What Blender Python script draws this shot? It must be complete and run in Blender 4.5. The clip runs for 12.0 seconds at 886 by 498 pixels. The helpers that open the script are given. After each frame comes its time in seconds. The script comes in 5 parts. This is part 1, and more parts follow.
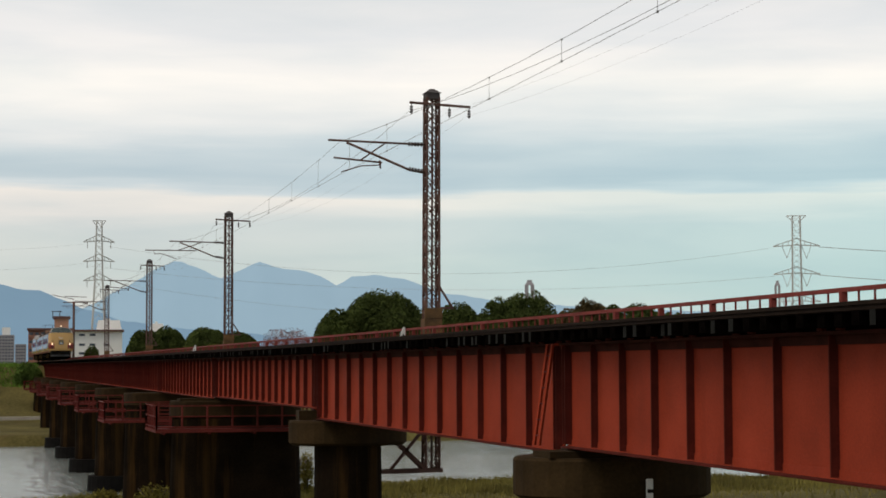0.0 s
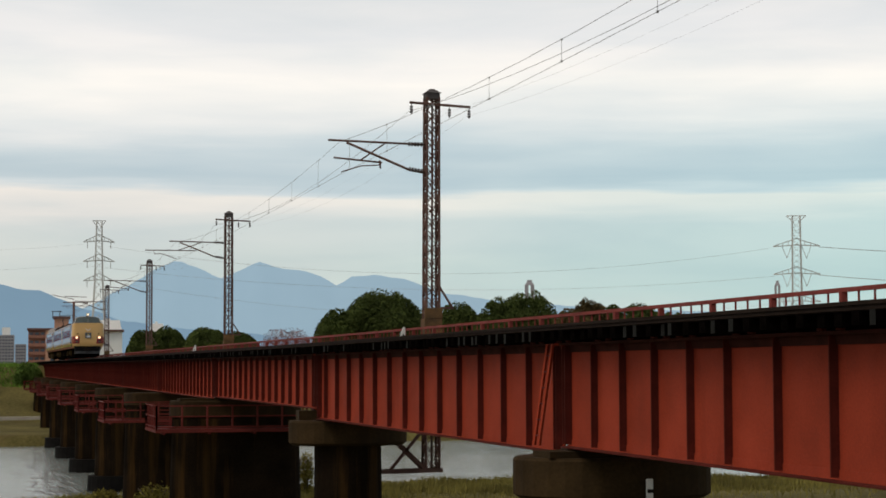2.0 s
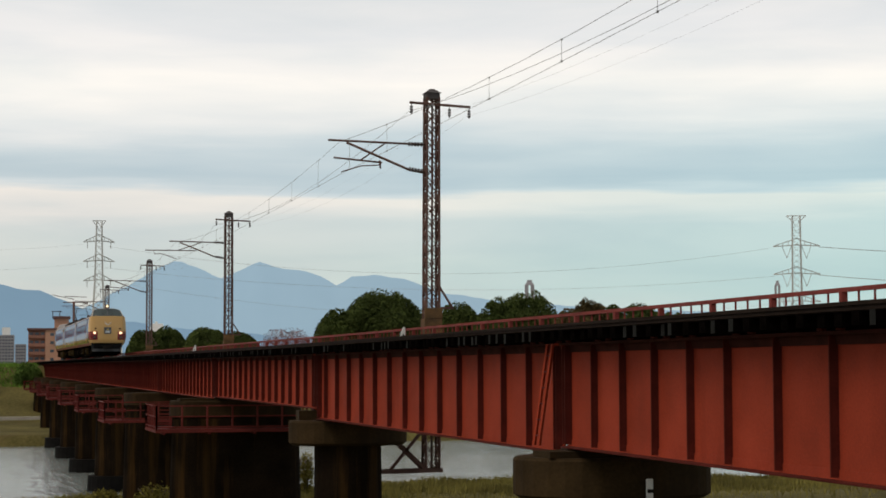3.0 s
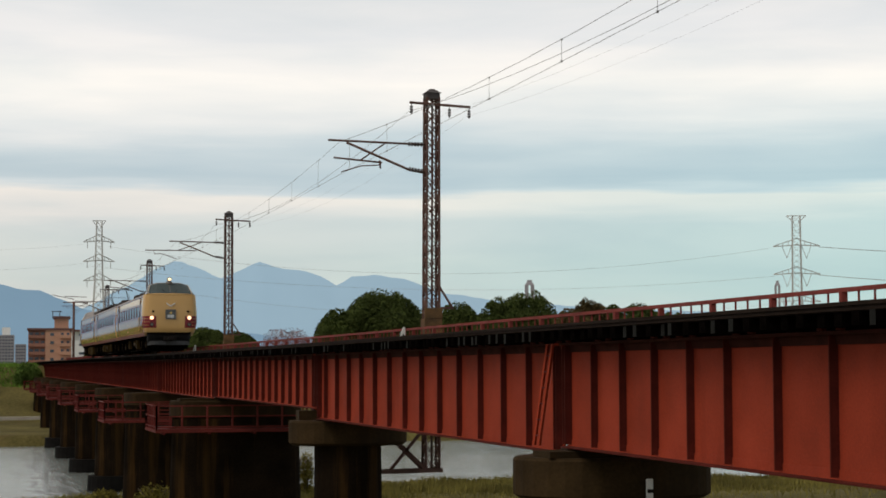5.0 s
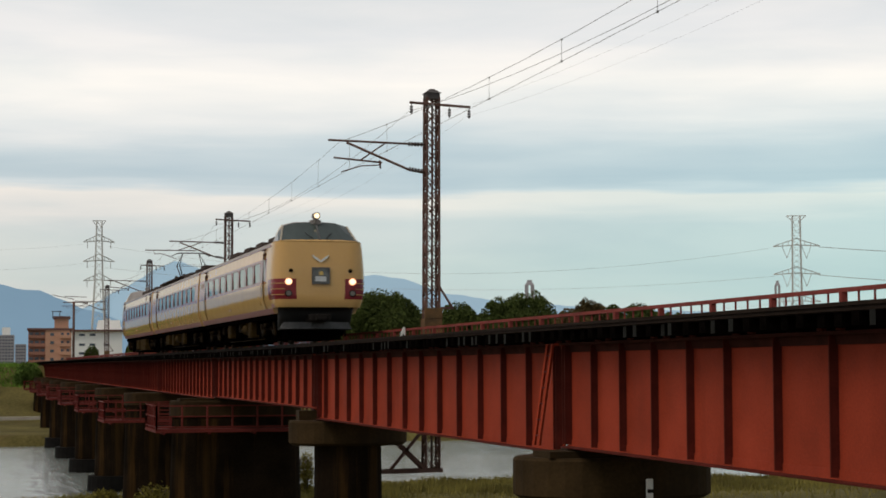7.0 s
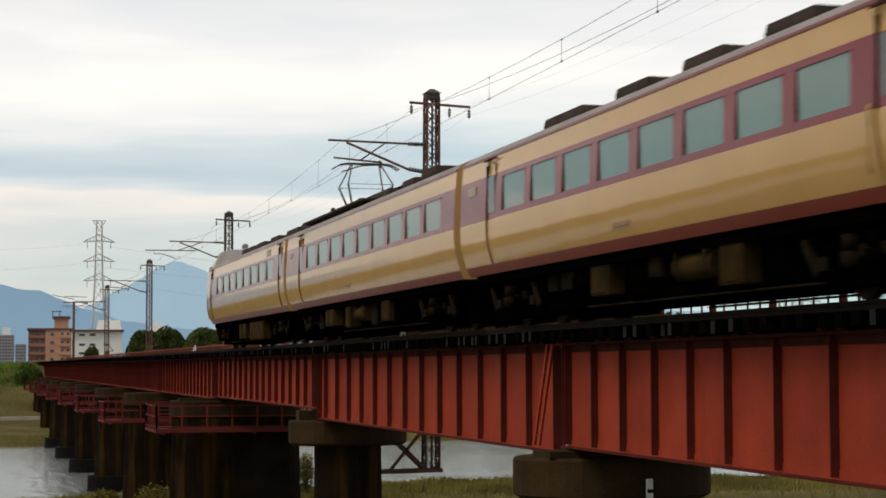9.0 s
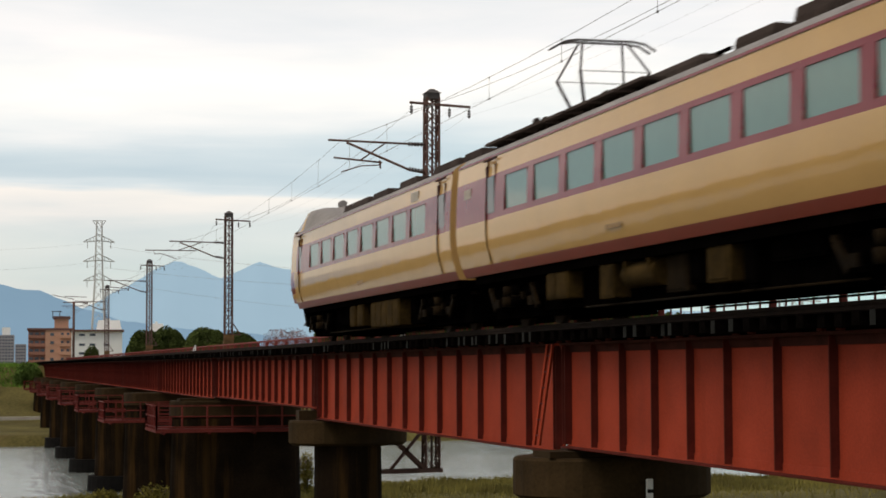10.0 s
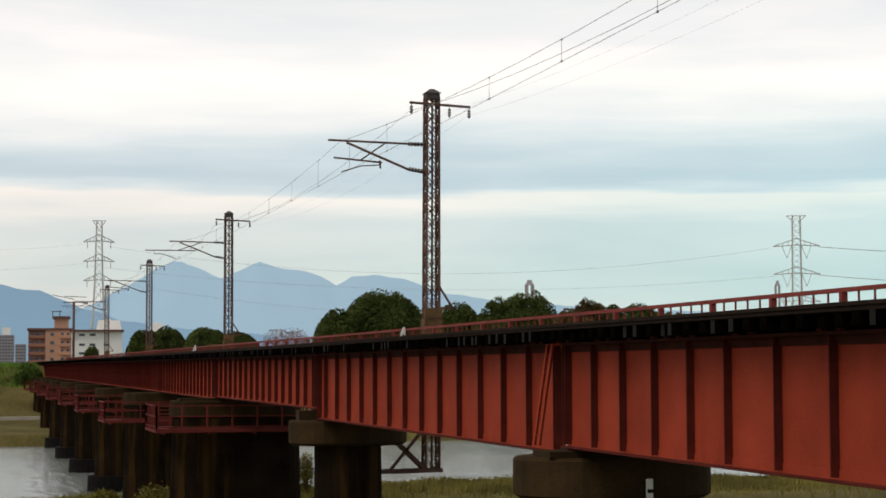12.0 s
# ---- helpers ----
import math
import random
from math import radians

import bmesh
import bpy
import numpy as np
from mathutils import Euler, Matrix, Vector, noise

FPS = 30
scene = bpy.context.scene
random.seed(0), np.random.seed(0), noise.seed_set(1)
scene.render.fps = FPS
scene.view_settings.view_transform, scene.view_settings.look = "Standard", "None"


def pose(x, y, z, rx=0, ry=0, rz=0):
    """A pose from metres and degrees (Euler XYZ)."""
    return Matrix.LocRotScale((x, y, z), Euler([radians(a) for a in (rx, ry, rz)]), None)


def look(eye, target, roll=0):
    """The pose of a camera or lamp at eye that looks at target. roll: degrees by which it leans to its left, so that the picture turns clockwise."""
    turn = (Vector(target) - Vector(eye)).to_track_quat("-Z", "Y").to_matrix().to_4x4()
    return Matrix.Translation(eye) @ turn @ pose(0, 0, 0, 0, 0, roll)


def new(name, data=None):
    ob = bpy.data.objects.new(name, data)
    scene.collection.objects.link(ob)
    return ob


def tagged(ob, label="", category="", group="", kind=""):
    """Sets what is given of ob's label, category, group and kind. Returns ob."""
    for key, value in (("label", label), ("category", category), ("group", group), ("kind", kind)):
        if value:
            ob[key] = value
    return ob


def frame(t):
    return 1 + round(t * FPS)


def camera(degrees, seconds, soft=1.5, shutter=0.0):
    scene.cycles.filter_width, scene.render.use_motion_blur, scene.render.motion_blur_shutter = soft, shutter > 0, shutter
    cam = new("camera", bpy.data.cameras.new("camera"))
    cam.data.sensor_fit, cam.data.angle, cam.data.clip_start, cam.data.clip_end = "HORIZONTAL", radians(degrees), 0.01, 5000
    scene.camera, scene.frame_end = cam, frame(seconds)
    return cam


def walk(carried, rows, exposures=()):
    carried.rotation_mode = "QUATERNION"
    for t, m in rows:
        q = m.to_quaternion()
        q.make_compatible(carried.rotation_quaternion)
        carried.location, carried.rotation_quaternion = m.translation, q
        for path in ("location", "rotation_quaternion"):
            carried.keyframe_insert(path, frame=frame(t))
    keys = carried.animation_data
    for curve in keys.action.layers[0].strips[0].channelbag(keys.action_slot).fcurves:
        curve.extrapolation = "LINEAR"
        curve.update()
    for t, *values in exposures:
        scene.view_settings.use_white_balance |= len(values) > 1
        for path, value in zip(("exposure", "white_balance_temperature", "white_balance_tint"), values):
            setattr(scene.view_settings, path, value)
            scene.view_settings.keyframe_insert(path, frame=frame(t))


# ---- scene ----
cam = camera(27.06, 12.0, soft=1.7, shutter=0.28)
EYE = Vector((0.0, 0.0, -0.8626))
YAW, PITCH, ROLL = 14.4626, 3.6873, 0.2137
AIM = EYE + Vector((math.sin(radians(YAW)) * math.cos(radians(PITCH)),
                    math.cos(radians(YAW)) * math.cos(radians(PITCH)), math.sin(radians(PITCH))))
STAND = look(EYE, AIM, -ROLL)
walk(cam, [(0, STAND), (12.0, STAND)],
     exposures=[(0, 0.0, 6950, 11), (8.0, 0.0, 6950, 11), (9.0, 0.12, 7000, 12), (11.4, 0.20, 7000, 12), (12.0, 0.15, 7000, 12)])

# ---- world, sun ----
SUN_EL, SUN_ROT = radians(54), radians(247)
world = bpy.data.worlds.new("overcast_sky")
scene.world = world
world.use_nodes = True


def link(nt, a, b):
    nt.links.new(a, b)


def build_world():
    nt = world.node_tree
    nt.nodes.clear()
    out = nt.nodes.new("ShaderNodeOutputWorld")
    bg = nt.nodes.new("ShaderNodeBackground")
    sky = nt.nodes.new("ShaderNodeTexSky")
    sky.sky_type, sky.sun_disc = "NISHITA", False
    sky.sun_elevation, sky.sun_rotation = SUN_EL, SUN_ROT
    co = nt.nodes.new("ShaderNodeTexCoord")
    sep = nt.nodes.new("ShaderNodeSeparateXYZ")
    link(nt, co.outputs["Generated"], sep.inputs[0])
    # flat layers of stratus: noise stretched along the horizon
    mp = nt.nodes.new("ShaderNodeMapping")
    mp.inputs["Scale"].default_value = (1.6, 1.6, 22.0)
    link(nt, co.outputs["Generated"], mp.inputs[0])
    n1 = nt.nodes.new("ShaderNodeTexNoise")
    n1.inputs["Scale"].default_value, n1.inputs["Detail"].default_value = 2.2, 6
    n1.inputs["Roughness"].default_value = 0.5
    link(nt, mp.outputs[0], n1.inputs["Vector"])
    mp2 = nt.nodes.new("ShaderNodeMapping")
    mp2.inputs["Scale"].default_value = (5.0, 5.0, 60.0)
    link(nt, co.outputs["Generated"], mp2.inputs[0])
    n2 = nt.nodes.new("ShaderNodeTexNoise")
    n2.inputs["Scale"].default_value, n2.inputs["Detail"].default_value = 1.5, 5
    link(nt, mp2.outputs[0], n2.inputs["Vector"])
    # height in the sky, wobbled by the noise
    a = nt.nodes.new("ShaderNodeMath"); a.operation = "MULTIPLY_ADD"
    a.inputs[1].default_value, a.inputs[2].default_value = 0.034, -0.017
    link(nt, n1.outputs["Fac"], a.inputs[0])
    b = nt.nodes.new("ShaderNodeMath"); b.operation = "ADD"
    link(nt, sep.outputs["Z"], b.inputs[0]); link(nt, a.outputs[0], b.inputs[1])
    c = nt.nodes.new("ShaderNodeMath"); c.operation = "MULTIPLY_ADD"
    c.inputs[1].default_value, c.inputs[2].default_value = 0.018, -0.009
    link(nt, n2.outputs["Fac"], c.inputs[0])
    d = nt.nodes.new("ShaderNodeMath"); d.operation = "ADD"
    link(nt, b.outputs[0], d.inputs[0]); link(nt, c.outputs[0], d.inputs[1])
    ramp = nt.nodes.new("ShaderNodeValToRGB")
    link(nt, d.outputs[0], ramp.inputs[0])
    cr = ramp.color_ramp
    stops = [(0.0, (.60, .63, .65)), (0.02, (.60, .65, .66)), (0.0457, (.50, .62, .64)), (0.076, (.55, .64, .67)), (0.086, (.70, .73, .73)),
             (0.0935, (.78, .78, .755)), (0.0965, (.60, .69, .74)), (0.103, (.45, .57, .645)), (0.118, (.54, .64, .70)), (0.132, (.76, .79, .81)),
             (0.153, (.92, .91, .89)), (0.18, (.77, .79, .82)), (0.2, (.72, .75, .78)), (0.3, (.42, .45, .48)), (1.0, (.24, .26, .29))]
    while len(cr.elements) < len(stops):
        cr.elements.new(0.5)
    for e, (p, col) in zip(cr.elements, stops):
        e.position, e.color = p, (*col, 1)
    # a little of the clear sky above shines through the cloud
    mix = nt.nodes.new("ShaderNodeMix"); mix.data_type = "RGBA"
    mix.inputs["Factor"].default_value = 0.01
    # the low sky is warmer up-river and greener down-river
    low = nt.nodes.new("ShaderNodeMapRange")
    low.inputs["From Min"].default_value, low.inputs["From Max"].default_value = 0.13, 0.03
    link(nt, sep.outputs["Z"], low.inputs["Value"])
    side = nt.nodes.new("ShaderNodeMapRange")
    side.inputs["From Min"].default_value, side.inputs["From Max"].default_value = 0.32, 0.0
    link(nt, sep.outputs["X"], side.inputs["Value"])
    both = nt.nodes.new("ShaderNodeMath"); both.operation = "MULTIPLY"
    link(nt, low.outputs[0], both.inputs[0]); link(nt, side.outputs[0], both.inputs[1])
    warm = nt.nodes.new("ShaderNodeMix"); warm.data_type, warm.blend_type = "RGBA", "MULTIPLY"
    warm.inputs["B"].default_value = (1.18, 1.02, .98, 1)
    link(nt, both.outputs[0], warm.inputs["Factor"]); link(nt, ramp.outputs["Color"], warm.inputs["A"])
    east = nt.nodes.new("ShaderNodeMapRange")
    east.inputs["From Min"].default_value, east.inputs["From Max"].default_value = 0.18, 0.48
    link(nt, sep.outputs["X"], east.inputs["Value"])
    low2 = nt.nodes.new("ShaderNodeMapRange")
    low2.inputs["From Min"].default_value, low2.inputs["From Max"].default_value = 0.16, 0.08
    link(nt, sep.outputs["Z"], low2.inputs["Value"])
    both2 = nt.nodes.new("ShaderNodeMath"); both2.operation = "MULTIPLY"
    link(nt, low2.outputs[0], both2.inputs[0]); link(nt, east.outputs[0], both2.inputs[1])
    cool = nt.nodes.new("ShaderNodeMix"); cool.data_type, cool.blend_type = "RGBA", "MULTIPLY"
    cool.inputs["B"].default_value = (.83, .99, 1.0, 1)
    link(nt, both2.outputs[0], cool.inputs["Factor"]); link(nt, warm.outputs["Result"], cool.inputs["A"])
    # wisps and rags in the layers
    mp3 = nt.nodes.new("ShaderNodeMapping")
    mp3.inputs["Scale"].default_value = (3.0, 3.0, 17.0)
    link(nt, co.outputs["Generated"], mp3.inputs[0])
    n3 = nt.nodes.new("ShaderNodeTexNoise")
    n3.inputs["Scale"].default_value, n3.inputs["Detail"].default_value = 2.4, 6
    n3.inputs["Roughness"].default_value, n3.inputs["Distortion"].default_value = 0.5, .3
    link(nt, mp3.outputs[0], n3.inputs["Vector"])
    wr = nt.nodes.new("ShaderNodeValToRGB")
    wr.color_ramp.elements[0].position, wr.color_ramp.elements[1].position = 0.32, 0.66
    wr.color_ramp.elements[0].color, wr.color_ramp.elements[1].color = (.90, .94, .965, 1), (1.06, 1.05, 1.04, 1)
    link(nt, n3.outputs["Fac"], wr.inputs[0])
    wisp = nt.nodes.new("ShaderNodeMix"); wisp.data_type, wisp.blend_type = "RGBA", "MULTIPLY"
    wisp.inputs["Factor"].default_value = 1.0
    link(nt, cool.outputs["Result"], wisp.inputs["A"]); link(nt, wr.outputs["Color"], wisp.inputs["B"])
    link(nt, wisp.outputs["Result"], mix.inputs["A"]); link(nt, sky.outputs["Color"], mix.inputs["B"])
    link(nt, mix.outputs["Result"], bg.inputs["Color"])
    bg.inputs["Strength"].default_value = 1.0
    link(nt, bg.outputs[0], out.inputs["Surface"])


build_world()
sun = new("sun", bpy.data.lights.new("sun", "SUN"))
sun.data.energy, sun.data.angle, sun.data.color = 1.65, radians(32), (1.0, 0.92, 0.80)
# the sun stands to the camera's side of the bridge, veiled by cloud
sun.matrix_world = look((0, 0, 60), (60 * math.cos(SUN_EL) * -math.sin(SUN_ROT), 60 * math.cos(SUN_EL) * -math.cos(SUN_ROT), 60 - 60 * math.sin(SUN_EL)))


# ---- materials ----
def mat(name, col, rough=0.7, metal=0.0, var=0.25, scale=3.0, bump=0.1, fine=40.0, stain=None, emit=None, spec=None, stretch=None):
    m = bpy.data.materials.new(name)
    m.use_nodes = True
    nt = m.node_tree
    bs = nt.nodes["Principled BSDF"]
    bs.inputs["Roughness"].default_value, bs.inputs["Metallic"].default_value = rough, metal
    if spec is not None:
        bs.inputs["Specular IOR Level"].default_value = spec
    if emit:
        bs.inputs["Base Color"].default_value = (*col, 1)
        bs.inputs["Emission Color"].default_value, bs.inputs["Emission Strength"].default_value = (*emit[:3], 1), emit[3]
        return m
    co = nt.nodes.new("ShaderNodeTexCoord")
    src = co.outputs["Object"]
    if stretch:
        mp = nt.nodes.new("ShaderNodeMapping")
        mp.inputs["Scale"].default_value = stretch
        link(nt, src, mp.inputs[0])
        src = mp.outputs[0]
    big = nt.nodes.new("ShaderNodeTexNoise")
    big.inputs["Scale"].default_value, big.inputs["Detail"].default_value = scale, 5
    link(nt, src, big.inputs["Vector"])
    small = nt.nodes.new("ShaderNodeTexNoise")
    small.inputs["Scale"].default_value, small.inputs["Detail"].default_value = fine, 3
    link(nt, src, small.inputs["Vector"])
    info = nt.nodes.new("ShaderNodeObjectInfo")
    dark = [c * (1 - var) for c in col]
    light = [min(1, c * (1 + var)) for c in col]
    r = nt.nodes.new("ShaderNodeValToRGB")
    r.color_ramp.elements[0].position, r.color_ramp.elements[1].position = 0.3, 0.72
    r.color_ramp.elements[0].color, r.color_ramp.elements[1].color = (*dark, 1), (*light, 1)
    link(nt, big.outputs["Fac"], r.inputs[0])
    mx = nt.nodes.new("ShaderNodeMix"); mx.data_type, mx.blend_type = "RGBA", "OVERLAY"
    mx.inputs["Factor"].default_value = min(1, var * 1.2)
    link(nt, r.outputs["Color"], mx.inputs["A"]); link(nt, small.outputs["Fac"], mx.inputs["B"])
    last = mx.outputs["Result"]
    if stain:
        st = nt.nodes.new("ShaderNodeTexNoise")
        st.inputs["Scale"].default_value, st.inputs["Detail"].default_value = scale * 0.7, 8
        st.inputs["Roughness"].default_value = 0.65
        sm = nt.nodes.new("ShaderNodeMapping")
        sm.inputs["Scale"].default_value, sm.inputs["Location"].default_value = stain[2], (7.3, 2.1, 5.5)
        link(nt, co.outputs["Object"], sm.inputs[0]); link(nt, sm.outputs[0], st.inputs["Vector"])
        sr = nt.nodes.new("ShaderNodeValToRGB")
        sr.color_ramp.elements[0].position, sr.color_ramp.elements[1].position = stain[1], stain[1] + 0.2
        link(nt, st.outputs["Fac"], sr.inputs[0])
        m2 = nt.nodes.new("ShaderNodeMix"); m2.data_type = "RGBA"
        link(nt, sr.outputs["Color"], m2.inputs["Factor"]); link(nt, last, m2.inputs["A"])
        m2.inputs["B"].default_value = (*stain[0], 1)
        last = m2.outputs["Result"]
    hv = nt.nodes.new("ShaderNodeHueSaturation")
    vv = nt.nodes.new("ShaderNodeMath"); vv.operation = "MULTIPLY_ADD"
    vv.inputs[1].default_value, vv.inputs[2].default_value = var * 0.6, 1 - var * 0.3
    link(nt, info.outputs["Random"], vv.inputs[0]); link(nt, vv.outputs[0], hv.inputs["Value"])
    link(nt, last, hv.inputs["Color"]); link(nt, hv.outputs["Color"], bs.inputs["Base Color"])
    if bump:
        bp = nt.nodes.new("ShaderNodeBump")
        bp.inputs["Strength"].default_value, bp.inputs["Distance"].default_value = bump, 0.02
        link(nt, small.outputs["Fac"], bp.inputs["Height"]); link(nt, bp.outputs[0], bs.inputs["Normal"])
    return m


def ripple(m):
    """Slow waves of hand-beaten sheet under the gloss paint."""
    nt = m.node_tree
    co = nt.nodes.new("ShaderNodeTexCoord")
    n = nt.nodes.new("ShaderNodeTexNoise")
    n.inputs["Scale"].default_value, n.inputs["Detail"].default_value = 1.5, 2
    link(nt, co.outputs["Object"], n.inputs["Vector"])
    bp = nt.nodes.new("ShaderNodeBump")
    bp.inputs["Strength"].default_value, bp.inputs["Distance"].default_value = 1.0, .012
    link(nt, n.outputs["Fac"], bp.inputs["Height"])
    link(nt, bp.outputs[0], nt.nodes["Principled BSDF"].inputs["Normal"])


RED = mat("red_oxide_paint", (.275, .040, .0195), .7, 0, .20, .9, .05, 30, stain=((.10, .018, .010), .60, (1, 1, .25)), spec=.06)
# top flange red with the sleepers' shade and grime in its colour
RED_SHADE_GRIME = mat("shaded_grimy_red_steel", (.045, .012, .009), .85, 0, .4, 2, .1, 30, spec=.08)
# darker copy of the red: shade on stiffeners and lower flange put into colour
RED_SHADED = mat("shaded_streaked_red_paint", (.082, .0135, .0095), .8, 0, .3, 2, .05, 30, stain=((.05, .013, .009), .48, (1, 1, .2)), spec=.08)
RED_RAIL = mat("red_rail_paint", (.20, .04, .032), .7, 0, .2, 2, .05, 30, spec=.15)
PINK = mat("faded_red_paint", (.125, .021, .017), .75, 0, .25, 2, .05, 30, spec=.15)
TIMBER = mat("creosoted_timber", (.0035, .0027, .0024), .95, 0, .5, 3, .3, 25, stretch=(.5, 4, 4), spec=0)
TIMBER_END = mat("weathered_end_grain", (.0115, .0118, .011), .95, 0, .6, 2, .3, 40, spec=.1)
STEEL = mat("rusty_steel", (.03, .018, .012), .8, 0, .3, 4, .1, 40, spec=.1)
RAIL = mat("rail_steel", (.022, .014, .010), .8, 0, .2, 4, .05, 40, spec=.05)
MASTM = mat("weathered_mast_steel", (.105, .060, .050), .85, 0, .35, 2, .1, 30, spec=.15)
MASTG = mat("grey_mast_steel", (.06, .053, .053), .8, 0, .25, 2, .1, 30)
PYLONM = mat("galvanised_lattice", (.46, .46, .45), .7, 0, .15, .2, 0, 5)
RUSTB = mat("rusty_board", (.12, .062, .020), .85, 0, .5, 2.2, .1, 30)
WIREM = mat("dark_wire", (.17, .17, .17), .6, .3, .1, 2, 0, 10)
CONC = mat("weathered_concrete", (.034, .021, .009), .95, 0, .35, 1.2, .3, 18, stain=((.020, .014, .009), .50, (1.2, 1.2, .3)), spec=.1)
# shaft tone holds the shade under the bridge besides the streaks
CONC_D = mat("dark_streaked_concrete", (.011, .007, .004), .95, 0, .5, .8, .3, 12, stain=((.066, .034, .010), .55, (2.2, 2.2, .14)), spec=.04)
CONC_FOOT = mat("black_footing_concrete", (.004, .0035, .003), .8, 0, .5, 1.5, .3, 12, spec=.1)
WHITE = mat("white_paint", (.72, .72, .70), .6, 0, .12, 2, .05, 30)
CREAM = mat("cream_train_paint", (.525, .325, .13), .08, 0, .05, .6, .01, 20, spec=.22)
ripple(CREAM)
TRED = mat("maroon_train_paint", (.20, .026, .034), .15, 0, .08, .6, .01, 20, spec=.2)
ripple(TRED)
TBRED = mat("brown_red_train_paint", (.19, .028, .02), .4, 0, .1, .8, .01, 20)
ROOF = mat("grey_roof_paint", (.24, .22, .21), .75, 0, .25, 1.2, .1, 20)
ACBOX = mat("sooty_roof_box", (.045, .032, .027), .9, 0, .35, 2, .1, 20, spec=.15)
# opaque panes: reflected sky and blinds are put into the teal base
GLASS = mat("opaque_teal_pane", (.085, .185, .165), .06, 0, .06, .5, 0, 5, spec=.6)
SCREEN = mat("dark_windscreen", (.05, .065, .063), .12, 0, .1, 1, 0, 5, spec=.5)
SEAL = mat("door_seal_maroon", (.045, .014, .014), .8, 0, .2, 5, .05, 30, spec=.15)
RUBBER = mat("dark_rubber", (.012, .01, .009), .9, 0, .2, 5, .05, 30, spec=.15)
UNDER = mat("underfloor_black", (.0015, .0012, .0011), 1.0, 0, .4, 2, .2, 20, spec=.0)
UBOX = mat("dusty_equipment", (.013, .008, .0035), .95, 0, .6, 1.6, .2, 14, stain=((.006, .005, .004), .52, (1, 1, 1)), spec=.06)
UBOX2 = mat("tarnished_flap", (.24, .14, .05), .6, 0, .3, 4, 0, 20)
DUST = mat("dust_caked_equipment", (.036, .022, .0065), .95, 0, .5, 1.3, .2, 12, stain=((.012, .009, .006), .58, (1, 1, 1)), spec=.05)
PLOUGH = mat("scuffed_plough_steel", (.045, .046, .048), .6, 0, .5, 3, .2, 20)
SKIRT = mat("grey_skirt", (.07, .072, .075), .6, 0, .25, 2, .1, 20)
PANELM = mat("pale_panel", (.38, .33, .27), .5, 0, .15, 4, 0, 20)
SKIRTD = mat("black_skirt", (.009, .009, .0095), .7, 0, .3, 2, .1, 20, spec=.2)
DISPLAYM = mat("display_white", (.50, .53, .55), .3, 0, .1, 3, 0, 20)
AMBER = mat("display_amber", (.55, .38, .10), .3, 0, .1, 3, 0, 20)
POWERM = mat("grey_power_line", (.34, .35, .36), .6, .2, .1, 2, 0, 10)
SILVER = mat("silver_trim", (.6, .6, .58), .3, .9, .1, 3, 0, 20)
LAMP = mat("lit_lamp", (1, .9, .75), emit=(1, .74, .42, 1.8))
# orange halo round the lit head lamps, painted as a glowing housing
LAMP_RIM = mat("lamp_halo_rim", (.8, .5, .4), emit=(1, .36, .2, .75))
LENSD = mat("unlit_lens", (.12, .10, .09), .15, 0, .1, 5, 0, 20)
PLATE = mat("destination_glass", (.11, .12, .12), .2, 0, .3, 6, 0, 30)


# ---- mesh helpers ----
def part(name, bm, material, parent=None, label=""):
    """Links a bmesh as one mesh object, under a thing or part where one is given."""
    me = bpy.data.meshes.new(name)
    bm.to_mesh(me)
    bm.free()
    for m in (material if isinstance(material, (list, tuple)) else (material,)):
        me.materials.append(m)
    ob = new(name, me)
    if parent is not None:
        ob.parent = parent
    if label:
        ob["label"] = label
    return ob


def share(name, me, parent, loc):
    ob = new(name, me)
    ob.parent, ob.location = parent, loc
    return ob


def box(bm, x0, x1, y0, y1, z0, z1, mi=0, bev=0.0):
    vs = [bm.verts.new((x, y, z)) for x in (x0, x1) for y in (y0, y1) for z in (z0, z1)]
    fs = [bm.faces.new([vs[i] for i in q]) for q in
          ((0, 1, 3, 2), (4, 6, 7, 5), (0, 4, 5, 1), (2, 3, 7, 6), (0, 2, 6, 4), (1, 5, 7, 3))]
    for f in fs:
        f.material_index = mi
    if bev:
        es = list({e for f in fs for e in f.edges})
        bmesh.ops.bevel(bm, geom=es, offset=bev, segments=2, affect="EDGES", profile=.6)
    return fs


def bm_box(*a, bev=0.0):
    bm = bmesh.new()
    box(bm, *a, bev=bev)
    return bm


def beam(bm, p, q, w, h=None, mi=0):
    """A bar of section w by h from p to q."""
    h = h or w
    p, q = Vector(p), Vector(q)
    d = (q - p).normalized()
    s = d.cross(Vector((0, 0, 1)))
    s = Vector((1, 0, 0)) if s.length < 1e-4 else s.normalized()
    u = s.cross(d)
    vs = [bm.verts.new(c + s * a * w / 2 + u * b * h / 2) for c in (p, q) for a, b in ((-1, -1), (1, -1), (1, 1), (-1, 1))]
    for i in ((3, 2, 1, 0), (4, 5, 6, 7), (0, 1, 5, 4), (1, 2, 6, 5), (2, 3, 7, 6), (3, 0, 4, 7)):
        bm.faces.new([vs[k] for k in i]).material_index = mi


